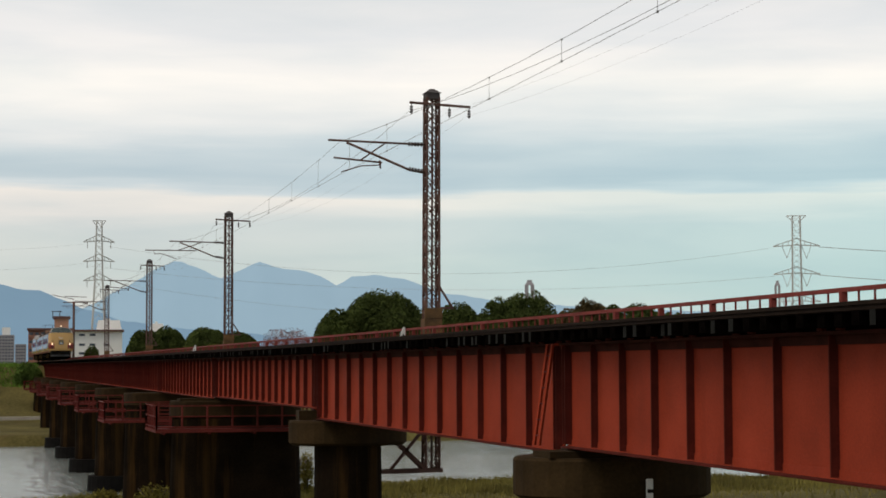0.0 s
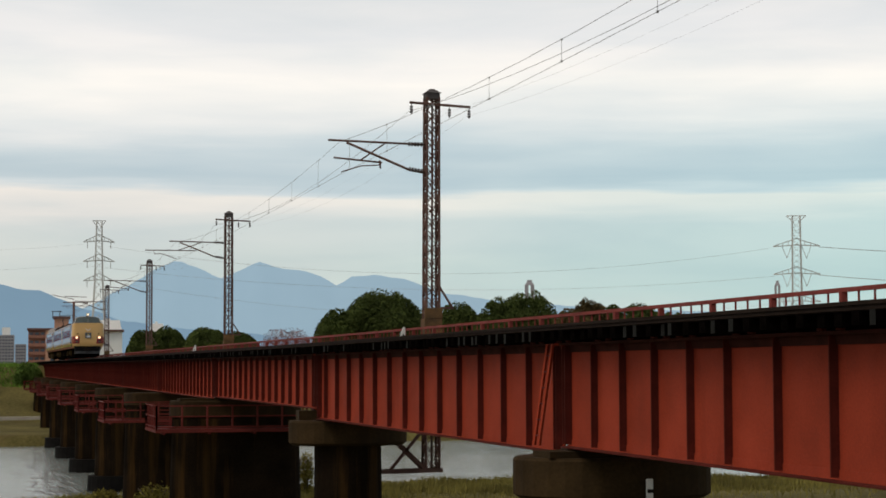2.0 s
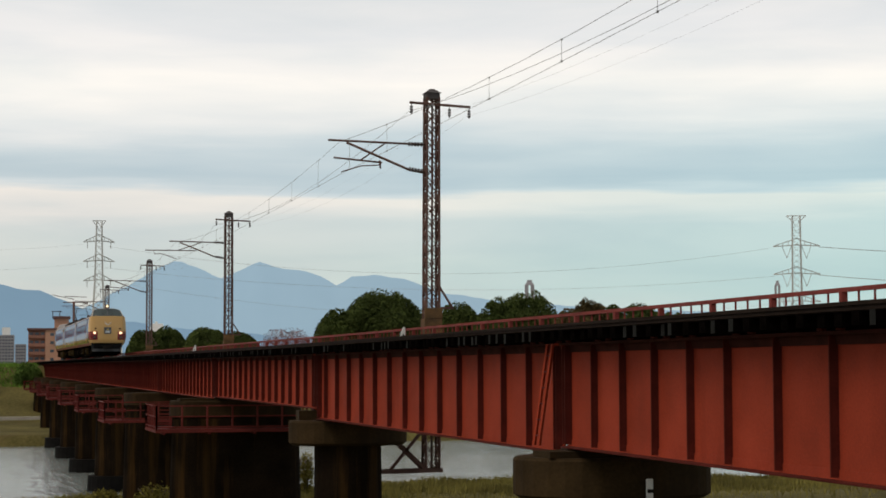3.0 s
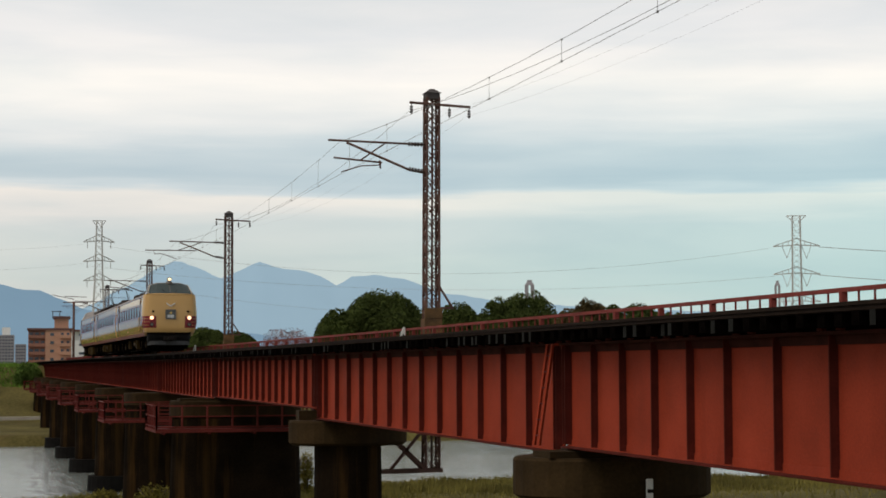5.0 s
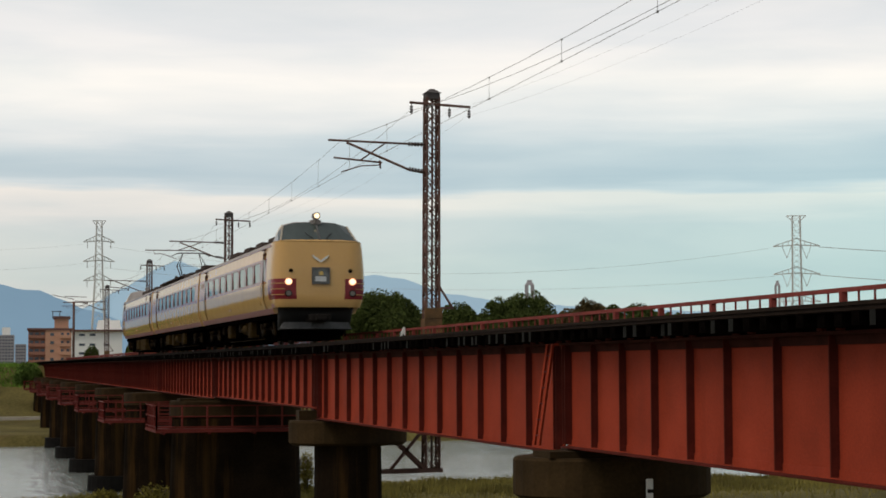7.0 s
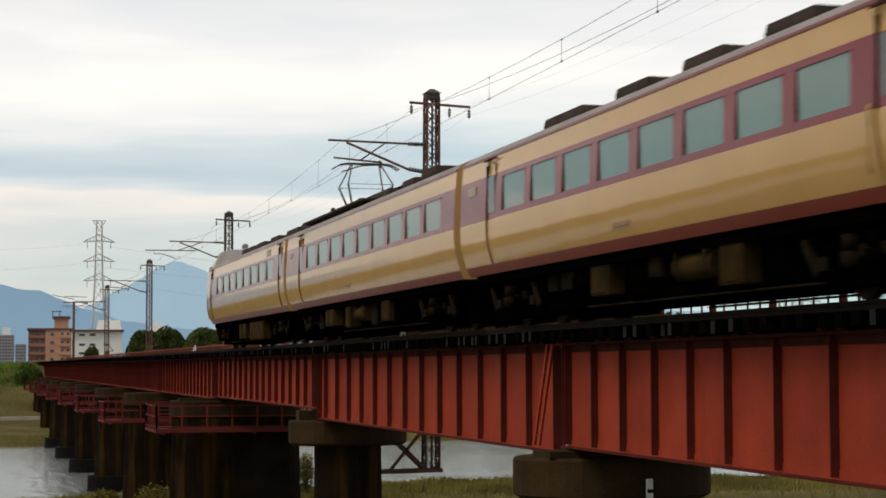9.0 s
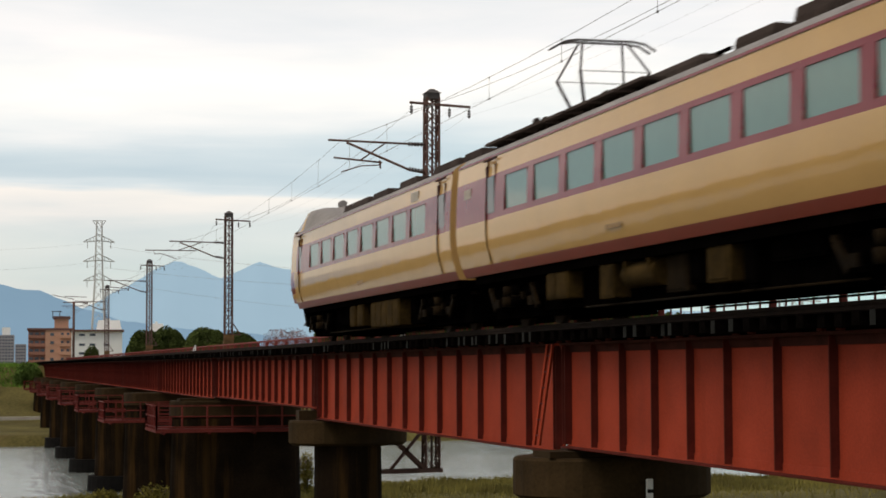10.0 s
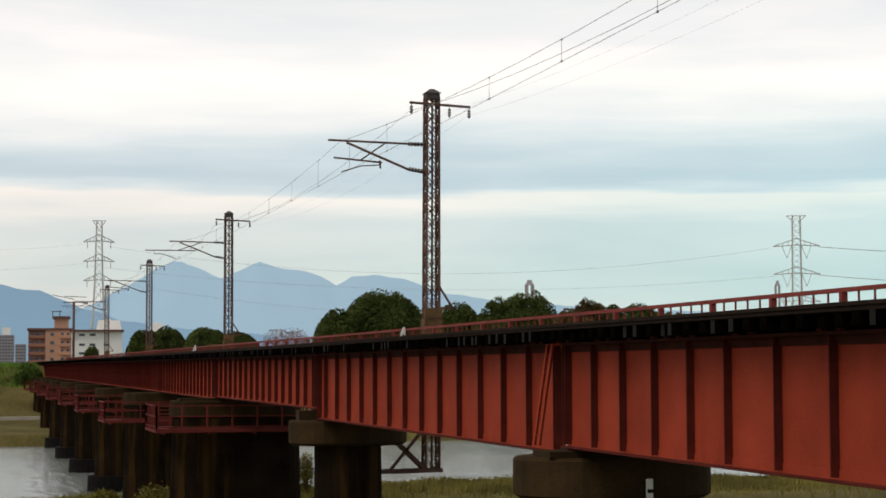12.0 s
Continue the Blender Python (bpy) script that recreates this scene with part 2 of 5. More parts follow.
def tube(bm, pts, r, n=6):
    """A round bar through the points."""
    rings = []
    pts = [Vector(p) for p in pts]
    for i, p in enumerate(pts):
        d = (pts[min(i + 1, len(pts) - 1)] - pts[max(i - 1, 0)]).normalized()
        s = d.cross(Vector((0, 0, 1)))
        s = Vector((1, 0, 0)) if s.length < 1e-4 else s.normalized()
        u = s.cross(d)
        rings.append([bm.verts.new(p + (s * math.cos(a) + u * math.sin(a)) * r) for a in (2 * math.pi * k / n for k in range(n))])
    for a, b in zip(rings, rings[1:]):
        for k in range(n):
            bm.faces.new((a[k], a[(k + 1) % n], b[(k + 1) % n], b[k])).smooth = True
    bm.faces.new(rings[0][::-1])
    bm.faces.new(rings[-1])


def prism(bm, outline, z0, z1, mi=0, top=1.0):
    """An upright prism over an outline of (x, y); top scales its upper rim about its middle."""
    cx = sum(p[0] for p in outline) / len(outline)
    cy = sum(p[1] for p in outline) / len(outline)
    lo = [bm.verts.new((x, y, z0)) for x, y in outline]
    hi = [bm.verts.new((cx + (x - cx) * top, cy + (y - cy) * top, z1)) for x, y in outline]
    n = len(lo)
    for k in range(n):
        bm.faces.new((lo[k], lo[(k + 1) % n], hi[(k + 1) % n], hi[k])).material_index = mi
    bm.faces.new(lo[::-1]).material_index = mi
    bm.faces.new(hi).material_index = mi


def stack(bm, rows):
    """One solid through outlines of equal count at rising heights."""
    rings = [[bm.verts.new((x, y, z)) for x, y in o] for o, z in rows]
    n = len(rings[0])
    for a, b in zip(rings, rings[1:]):
        for k in range(n):
            bm.faces.new((a[k], a[(k + 1) % n], b[(k + 1) % n], b[k]))
    bm.faces.new(rings[0][::-1])
    bm.faces.new(rings[-1])


def stadium(cx, cy, a, b, n=10):
    """Outline with round ends: half length a along x, half width b along y."""
    pts = []
    for k in range(n + 1):
        t = -math.pi / 2 + math.pi * k / n
        pts.append((cx + a - b + b * math.cos(t), cy + b * math.sin(t)))
    for k in range(n + 1):
        t = math.pi / 2 + math.pi * k / n
        pts.append((cx - a + b + b * math.cos(t), cy + b * math.sin(t)))
    return pts


def mesh_np(name, verts, faces, material, parent=None):
    me = bpy.data.meshes.new(name)
    me.from_pydata(verts, [], faces)
    me.update()
    me.materials.append(material)
    ob = new(name, me)
    if parent is not None:
        ob.parent = parent
    return ob


# ---- the plan ----
XT = 10.83            # track centre
SPAN = 22.86
P0 = 30.2             # first pier in front of the camera
K0, K1 = -4, 10       # piers from here to the far abutment
XG = (9.97, 11.69)    # girder webs
GTOP, GBOT = -0.45, -2.15
WATER, PLAIN = -8.73, -8.25
SHORE, FARSHORE = 122.0, 193.0
XM, YM, SM = 13.65, 54.4, 45.15   # masts


def grade(y):
    """The track climbs slightly towards the far bank."""
    return 0.0016 * max(0.0, y - 60.0)


def pier_y(k):
    return P0 + SPAN * k


# ---- ground and river ----
def shore_shift(x):
    """The near shore slants: closer up-river of the bridge."""
    return max(-18.0, min(-3.0, -12.0 + .4 * (x - 3)))


def ground_z(x, y):
    f = max(0, min(1, (y - 62) / 34, (172 - y) / 40))
    y = y - shore_shift(x) * f
    w = 1.5 * noise.noise((x * .05, 3.1, 0)) + .8 * noise.noise((x * .15, 1.7, 0))
    y = y + w
    prof = [(-400, -5.5), (-70, -5.5), (-48, -1.6), (-40, -1.6), (-22, -2.6), (6, -2.6), (22, PLAIN), (SHORE - 5, PLAIN), (SHORE, WATER - .3), (SHORE + 6, WATER - 2),
            (FARSHORE - 2, WATER - 2), (FARSHORE, WATER - .2), (FARSHORE + 1.5, -7.6), (228, -7.3), (232, -6.6), (234, -6.5), (252, -0.6), (256, -.35), (262, -.35), (280, -5.2), (5000, -5.2)]
    for (a, za), (b, zb) in zip(prof, prof[1:]):
        if y <= b:
            t = max(0, min(1, (y - a) / (b - a)))
            z = za + (zb - za) * t
            break
    else:
        z = prof[-1][1]
    return z + .12 * noise.noise((x * .2, y * .2, 0)) * (1 if z > WATER else 0)


def ground_mat():
    m = mat("rough_grass_and_earth", (.095, .080, .028), .95, 0, .45, .12, .4, 3, stain=((.13, .092, .044), .52, (1, 1, 1)), spec=.08)
    return m


def build_ground():
    xs = sorted(set([-4500, -2000, -900, -400, -200, -120] + list(range(-80, 161, 4)) + [200, 300, 500, 900, 2000, 4500]))
    ys = sorted(set([-4500, -1500, -400, -120, -70, -60, -48, -40, -30, -22, -10, 0, 6, 10, 14, 18, 22, 30, 45, 60, 80, 100, 112, 115, 150, 180] + [94 + .9 * k for k in range(40)]
                    + [189 + .6 * k for k in range(16)] + [205, 215, 225, 228, 230, 232, 234, 238, 242, 246, 250, 252, 254, 256, 259, 262, 266, 272, 280, 320, 400, 600, 900, 1500, 2500, 4500]))
    verts = [(x, y, ground_z(x, y)) for y in ys for x in xs]
    n = len(xs)
    faces = [(j * n + i, j * n + i + 1, (j + 1) * n + i + 1, (j + 1) * n + i) for j in range(len(ys) - 1) for i in range(n - 1)]
    g = mesh_np("ground", verts, faces, ground_mat())
    for p in g.data.polygons:
        p.use_smooth = True
    tagged(g, "river plain with dry grass and green levee slopes", "ground", kind="structure")
    wm = mat("river_water", (.17, .19, .18), .2, 0, .3, .3, .8, 1.1, stretch=(1, .3, 1))
    for nd in wm.node_tree.nodes:
        if nd.type == "BUMP":
            nd.inputs["Distance"].default_value = .2
    v = [(-4500, 92, WATER), (4500, 92, WATER), (4500, 215, WATER), (-4500, 215, WATER)]
    w = mesh_np("water", v, [(0, 1, 2, 3)], wm)
    tagged(w, "calm grey river water with small ripples", "water", kind="structure")


build_ground()


# ---- bridge ----
def girder_mesh(length, bot):
    """One plate girder along y from 0 to length: web, flanges and flange angles as one section."""
    half = [(.17, GTOP), (.17, GTOP - .04), (.055, GTOP - .04), (.03, GTOP - .16), (.008, GTOP - .16),
            (.008, bot + .15), (.02, bot + .15), (.024, bot + .03), (.16, bot + .02), (.16, bot)]
    ring = half + [(-x, z) for x, z in half[::-1]]
    bm = bmesh.new()
    a = [bm.verts.new((x, 0, z)) for x, z in ring]
    b = [bm.verts.new((x, length, z)) for x, z in ring]
    n = len(ring)
    for i in range(n):
        f = bm.faces.new((a[i], b[i], b[(i + 1) % n], a[(i + 1) % n]))
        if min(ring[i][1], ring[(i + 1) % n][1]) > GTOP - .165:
            f.material_index = 1    # the sleepers' shade painted in, with soot and rust
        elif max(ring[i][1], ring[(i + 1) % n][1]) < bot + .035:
            f.material_index = 2    # darker red painted to tone down light on the lower flange
    bm.faces.new(a); bm.faces.new(b[::-1])
    bmesh.ops.recalc_face_normals(bm, faces=bm.faces)
    return bm


def stiffener_mesh(w, bot):
    """An angle iron riveted upright to the web."""
    bm = bmesh.new()
    ring = [(-.0085, -.012), (-w - .008, -.012), (-w - .008, .012), (-.032, .012), (-.032, .10), (-.0085, .10)]
    a = [bm.verts.new((x, y, bot + .06)) for x, y in ring]
    b = [bm.verts.new((x, y, GTOP - .045)) for x, y in ring]
    for i in range(6):
        bm.faces.new((a[i], a[(i + 1) % 6], b[(i + 1) % 6], b[i]))
    bm.faces.new(a[::-1]); bm.faces.new(b)
    bmesh.ops.recalc_face_normals(bm, faces=bm.faces)
    me = bpy.data.meshes.new("stiffener")
    bm.to_mesh(me); bm.free()
    me.materials.append(RED_SHADED)
    return me


DEPTH = {-1: -2.23, 0: -2.34, 1: -2.06}


def bottom(k):
    return DEPTH.get(k, GBOT)


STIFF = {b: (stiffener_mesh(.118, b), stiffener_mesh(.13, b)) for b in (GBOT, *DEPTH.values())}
STEPS = {0: (.21, 1.639), 1: (.56, 1.376)}
# the nearest span has closer panels towards its ends
NEAR_STEPS = [1.53, 2.88, 4.26, 5.66, 6.99, 8.57, 10.13, 11.65, 13.25, 14.85, 16.2, 17.6, 19.0, 20.3, 21.5]


def build_span(k):
    y0, y1 = pier_y(k) + .12, pier_y(k + 1) - .12
    span = new("plate_girder_span")
    ga, gb = grade(y0), grade(y1)
    span.matrix_basis = pose(0, y0, ga, math.degrees(math.atan2(gb - ga, y1 - y0)))
    tagged(span, "red-painted riveted steel plate girder bridge span", "bridge span", "bridge spans")
    L = y1 - y0
    first, step = STEPS.get(k, (.7, 1.325))
    n = int((L - first - .4) / step)
    for s, x in zip((-1, 1), XG):
        g = part("girder", girder_mesh(L, bottom(k)), [RED, RED_SHADE_GRIME, RED_SHADED], span)
        g.location.x = x
        if s == -1:
            rows = [L - d for d in NEAR_STEPS] if k == -1 else [first + step * i for i in range(n + 1)]
            for yy in rows:
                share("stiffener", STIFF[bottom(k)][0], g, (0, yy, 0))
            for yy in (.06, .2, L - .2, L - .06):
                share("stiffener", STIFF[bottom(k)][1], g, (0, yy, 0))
    # cross frames between the two girders
    for i in range(5):
        yy = .4 + (L - .8) * i / 4
        bm = bmesh.new()
        a, b = XG[0] + .02, XG[1] - .02
        for z in (GTOP - .2, bottom(k) + .2):
            beam(bm, (a, yy, z), (b, yy, z), .09)
        beam(bm, (a, yy, GTOP - .2), (b, yy, bottom(k) + .2), .08)
        beam(bm, (a, yy + .09, bottom(k) + .2), (b, yy + .09, GTOP - .2), .08)
        part("cross_frame", bm, RED, span)


for k in range(K0, K1):
    build_span(k)


def build_pier(k):
    y = pier_y(k)
    gz = grade(y)
    top = min(bottom(k - 1), bottom(k)) + gz - .04
    half, shaft = (1.74, .98) if k < 2 else (2.72, 2.62)
    base = min(ground_z(XT, y), WATER - 1.8 if SHORE < y < FARSHORE + 5 else 99) - .5
    pier = tagged(new("bridge_pier"), "dark weathered concrete bridge pier with rounded ends", "bridge pier", "bridge piers")
    pier.location = (XT + (-.04 if k < 2 else -.1), y, 0)
    bm = bmesh.new()
    stack(bm, [(stadium(0, 0, half - .12, 1.0, 12), top - .72), (stadium(0, 0, half, 1.12, 12), top - .64), (stadium(0, 0, half, 1.12, 12), top - .05), (stadium(0, 0, half - .05, 1.07, 12), top)])
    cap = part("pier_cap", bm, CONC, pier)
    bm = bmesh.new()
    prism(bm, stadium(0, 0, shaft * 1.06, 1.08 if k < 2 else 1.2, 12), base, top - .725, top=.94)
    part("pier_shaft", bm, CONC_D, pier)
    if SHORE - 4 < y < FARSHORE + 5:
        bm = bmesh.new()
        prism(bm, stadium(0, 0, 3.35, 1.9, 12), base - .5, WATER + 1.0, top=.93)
        part("footing", bm, CONC_FOOT, pier, "dark concrete footing in the water")
    for sy, kk in ((-1, k - 1), (1, k)):
        up = bottom(kk) + gz - .04
        if up > top + .05:
            bm = bmesh.new()
            stack(bm, [([(px, sy * py) for px, py in ((-half + .3, .03), (half - .3, .03), (half - .35, .85), (-half + .35, .85))][::sy], z) for z in (top + .002, up)])
            part("plinth", bm, CONC, pier)
    for x in XG:
        for dy, kk in ((-.38, k - 1), (.38, k)):
            bm = bmesh.new()
            xx = x - pier.location.x
            b = bottom(kk) + gz - .002
            stack(bm, [([(xx + a * s, dy + c * s) for a, c in ((-.24, -.24), (.24, -.24), (.24, .24), (-.24, .24))], z)
                       for s, z in ((1, top + .001), (1, top + .02), (.75, top + .02), (.75, b))])
            part("bearing", bm, STEEL, pier)
    return pier, top


def build_platform(k, top):
    """Inspection gallery with railings round a pier head."""
    y = pier_y(k)
    z = top - (1.10 if k == 2 else 1.38)
    left, right = (7.27 if k == 2 else 6.86), 13.3
    gal = tagged(new("inspection_gallery"), "faded red steel inspection gallery with railings round a pier", "walkway", "pier galleries")
    gal.location = ((left + right) / 2, y, z)
    a, b, a2, b2 = (right - left) / 2, 2.2, 2.40, 1.25
    bm = bmesh.new()
    box(bm, -a, a, -b, -b2, -.06, 0); box(bm, -a, a, b2, b, -.06, 0)
    box(bm, -a, -a2, -b2, b2, -.06, 0); box(bm, a2, a, -b2, b2, -.06, 0)
    part("deck", bm, PINK, gal)
    for p, q in (((-a, -b), (a, -b)), ((-a, b), (a, b)), ((-a, -b), (-a, b)), ((a, -b), (a, b))):
        bm = bmesh.new()
        for h in (.08, .5, .92):
            beam(bm, (*p, h), (*q, h), .05)
        beam(bm, (*p, -.08), (*q, -.08), .08, .12)
        part("rail", bm, PINK, gal)
        n = max(2, round((Vector(q) - Vector(p)).length / .95))
        for i in range(n + 1):
            t = i / n
            x, yy = p[0] + (q[0] - p[0]) * t, p[1] + (q[1] - p[1]) * t
            part("post", bm_box(x - .035, x + .035, yy - .035, yy + .035, -.05, .92), PINK, gal)
    bm = bmesh.new()
    for x in (-.9 * a, -.3 * a, .3 * a, .9 * a):
        beam(bm, (x, -b, -.16), (x, -b2, -.16), .1)
        beam(bm, (x, b2, -.16), (x, b, -.16), .1)
    part("bracket", bm, PINK, gal)


for k in range(K0, K1):
    pier, top = build_pier(k)
    if k >= 2:
        build_platform(k, top)


def build_abutment():
    y = pier_y(K1)
    bm = bmesh.new()
    box(bm, XT - 3.6, XT + 3.6, y - .6, y + 2.5, -9, GBOT + grade(y) - .09)
    box(bm, XT - 3.6, XT + 3.6, y + .6, y + 2.5, GBOT + grade(y) - .09, grade(y) - .55)
    ab = part("bridge_abutment", bm, CONC)
    tagged(ab, "weathered concrete bridge abutment in the levee", "abutment")
    bm = bmesh.new()
    yy = pier_y(K0)
    box(bm, XT - 3.6, XT + 3.6, yy - 2.5, yy - .3, -9, -.55)
    tagged(part("bridge_abutment", bm, CONC), "weathered concrete bridge abutment in the levee", "abutment")
    # embankment beyond the far end
    verts, faces = [], []
    ys = [y + .5 + 15 * i for i in range(30)]
    for i, v in enumerate(ys):
        g = grade(y) - .5
        for x, z in ((-11, -5.6), (-2.6, g), (2.6, g), (11, -5.6)):
            verts.append((XT + x, v, z))
    for i in range(len(ys) - 1):
        for j in range(3):
            faces.append((i * 4 + j, i * 4 + j + 1, i * 4 + j + 5, i * 4 + j + 4))
    e = mesh_np("embankment", verts, faces, mat("embankment_grass", (.05, .085, .02), .95, 0, .4, .3, .4, 3))
    tagged(e, "grassy railway embankment", "embankment", kind="structure")


build_abutment()


RAIL_TOP = -.085


def build_track():
    track = tagged(new("railway_track"), "single railway track on dark timber bridge sleepers", "railway track", kind="")
    y0, y1 = pier_y(K0), pier_y(K1)
    z0 = RAIL_TOP
    for s in (-1, 1):
        bm = bmesh.new()
        x = XT + s * .567
        pts = [y0 - 60, y0, 20, 60, 100, 150, 200, y1, y1 + 300]
        for a, b in zip(pts, pts[1:]):
            ga, gb = grade(min(a, y1)) + z0, grade(min(b, y1)) + z0
            beam(bm, (x, a, ga - .025), (x, b, gb - .025), .066, .05)
            beam(bm, (x, a, ga - .095), (x, b, gb - .095), .018, .10)
            beam(bm, (x, a, ga - .155), (x, b, gb - .155), .127, .03)
        part("rail", bm, RAIL, track, "worn steel rail")
        bm = bmesh.new()
        x = XT + s * .82
        for a, b in zip(pts, pts[1:]):
            beam(bm, (x, a, grade(min(a, y1)) + z0 - .148), (x, b, grade(min(b, y1)) + z0 - .152), .12, .045)
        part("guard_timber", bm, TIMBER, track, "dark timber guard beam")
        # plank added along the sleeper ends to keep sun off the flange
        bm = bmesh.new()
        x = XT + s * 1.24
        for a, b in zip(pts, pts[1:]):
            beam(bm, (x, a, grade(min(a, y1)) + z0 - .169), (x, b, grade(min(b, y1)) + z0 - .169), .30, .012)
        part("edge_plank", bm, TIMBER, track, "dark timber plank added to shade the girder flange")
    rng = random.Random(5)
    metas = []
    for v in range(5):
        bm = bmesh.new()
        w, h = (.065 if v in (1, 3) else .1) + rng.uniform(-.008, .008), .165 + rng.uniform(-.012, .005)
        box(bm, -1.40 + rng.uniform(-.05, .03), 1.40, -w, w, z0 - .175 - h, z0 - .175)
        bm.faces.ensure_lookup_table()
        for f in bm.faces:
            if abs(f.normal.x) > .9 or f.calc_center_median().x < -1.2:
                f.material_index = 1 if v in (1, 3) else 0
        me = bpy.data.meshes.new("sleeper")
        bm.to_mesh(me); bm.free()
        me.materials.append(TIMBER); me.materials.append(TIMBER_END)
        metas.append(me)
    y = 10.0
    while y < 125:
        o = share("sleeper", metas[rng.randrange(5)], track, (XT + rng.uniform(-.03, .03), y, grade(y) + rng.uniform(-.008, .008)))
        y += .50 + rng.uniform(-.03, .03)
    bm = bmesh.new()
    for a, b in ((y0 - 1, 9.7), (y, y1 + 200)):
        v = a
        while v < b:
            g = grade(min(v, y1))
            box(bm, XT - 1.3, XT + 1.3, v - .1, v + .1, g - .42, g + z0 - .175)
            v += .52
    clip = bpy.data.meshes.new("hook_bolt")
    cb = bm_box(-.03, .03, -.07, .07, -.03, .03)
    cb.to_mesh(clip); cb.free(); clip.materials.append(RED_SHADED)
    v = 14.0
    while v < 52:
        if rng.random() < .55:
            share("hook_bolt", clip, track, (XG[0] - .19, v, GTOP + .035))
        v += .5
    far = part("far_sleepers", bm, TIMBER, track)
    far["kind"] = "stuff"


build_track()


def build_walkway():
    """Walkway with a railing on the far side of the bridge."""
    wk = tagged(new("bridge_walkway"), "narrow walkway with a red steel railing along the bridge", "walkway")
    y0, y1 = pier_y(K0), pier_y(K1)
    x0, x1, zt, zb = 12.25, 13.12, .345, -.62
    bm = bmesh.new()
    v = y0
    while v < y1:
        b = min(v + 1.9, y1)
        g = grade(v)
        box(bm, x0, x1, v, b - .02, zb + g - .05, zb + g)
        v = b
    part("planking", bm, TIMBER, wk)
    pts = [y0, 20, 60, 100, 150, 200, y1]
    for z, w, h in ((zt - .03, .07, .07), (zt - .62, .05, .05), (zb + .06, .06, .12)):
        bm = bmesh.new()
        for a, b in zip(pts, pts[1:]):
            beam(bm, (x1, a, z + grade(a)), (x1, b, z + grade(b)), w, h)
        part("rail", bm, RED_RAIL, wk)
    post = bpy.data.meshes.new("post")
    bm = bm_box(-.05, .05, -.05, .05, zb - .02, zt - .065)
    bm.to_mesh(post); bm.free(); post.materials.append(RED_RAIL)
    thin = bpy.data.meshes.new("baluster")
    bm = bm_box(-.014, .014, -.014, .014, zb - .02, zt - .065)
    bm.to_mesh(thin); bm.free(); thin.materials.append(RED_RAIL)
    v, i = 18.3, 0
    while v < 150:
        if i % 5 == 0:
            share("post", post, wk, (x1, v, grade(v)))
        else:
            share("baluster", thin, wk, (x1, v, grade(v)))
        v += .517
        i += 1
    bm = bmesh.new()
    v = 150
    while v < y1:
        box(bm, x1 - .03, x1 + .03, v - .03, v + .03, zb + grade(v), zt - .06 + grade(v))
        v += 1.0
    far = part("far_posts", bm, RED_RAIL, wk)
    far["kind"] = "stuff"
    # brackets that carry it off the girder
    for k in range(-1, 7):
        for i in range(8):
            yy = pier_y(k) + 1.4 + i * 2.87
            bm = bmesh.new()
            g = grade(yy)
            beam(bm, (XG[1] + .16, yy, zb - .1 + g), (x1, yy, zb - .1 + g), .08, .1)
            beam(bm, (XG[1] + .02, yy, zb - .75 + g), (x1 - .1, yy, zb - .14 + g), .07)
            part("bracket", bm, RED_RAIL, wk)


build_walkway()


# ---- masts and overhead line ----
def lattice(bm, x, y, z0, z1, wa, wb, pitch, leg, lace, cross=False):
    """A four-legged lattice column, tapering from half width wa to wb."""
    n = max(2, round((z1 - z0) / pitch))
    def hw(z):
        return wa + (wb - wa) * (z - z0) / (z1 - z0)
    cs = ((-1, -1), (1, -1), (1, 1), (-1, 1))
    for sx, sy in cs:
        beam(bm, (x + sx * wa, y + sy * wa, z0), (x + sx * wb, y + sy * wb, z1), leg)
    for i in range(n):
        za, zb = z0 + (z1 - z0) * i / n, z0 + (z1 - z0) * (i + 1) / n
        for j in range(4):
            p, q = cs[j], cs[(j + 1) % 4]
            if (i + j) % 2:
                p, q = q, p
            beam(bm, (x + p[0] * hw(za), y + p[1] * hw(za), za), (x + q[0] * hw(zb), y + q[1] * hw(zb), zb), lace, lace * .5)
            if cross:
                o = lace * .3
                beam(bm, (x + q[0] * (hw(za) - o), y + q[1] * (hw(za) - o), za), (x + p[0] * (hw(zb) - o), y + p[1] * (hw(zb) - o), zb), lace, lace * .5)


def insulator(bm, x, y, z, n=4, r=.06, step=.11):
    tube(bm, [(x, y, z), (x, y, z - step * (n + 1))], .015)
    for i in range(n):
        zz = z - step * (i + .7)
        tube(bm, [(x, y, zz), (x, y, zz - .05)], r, 8)


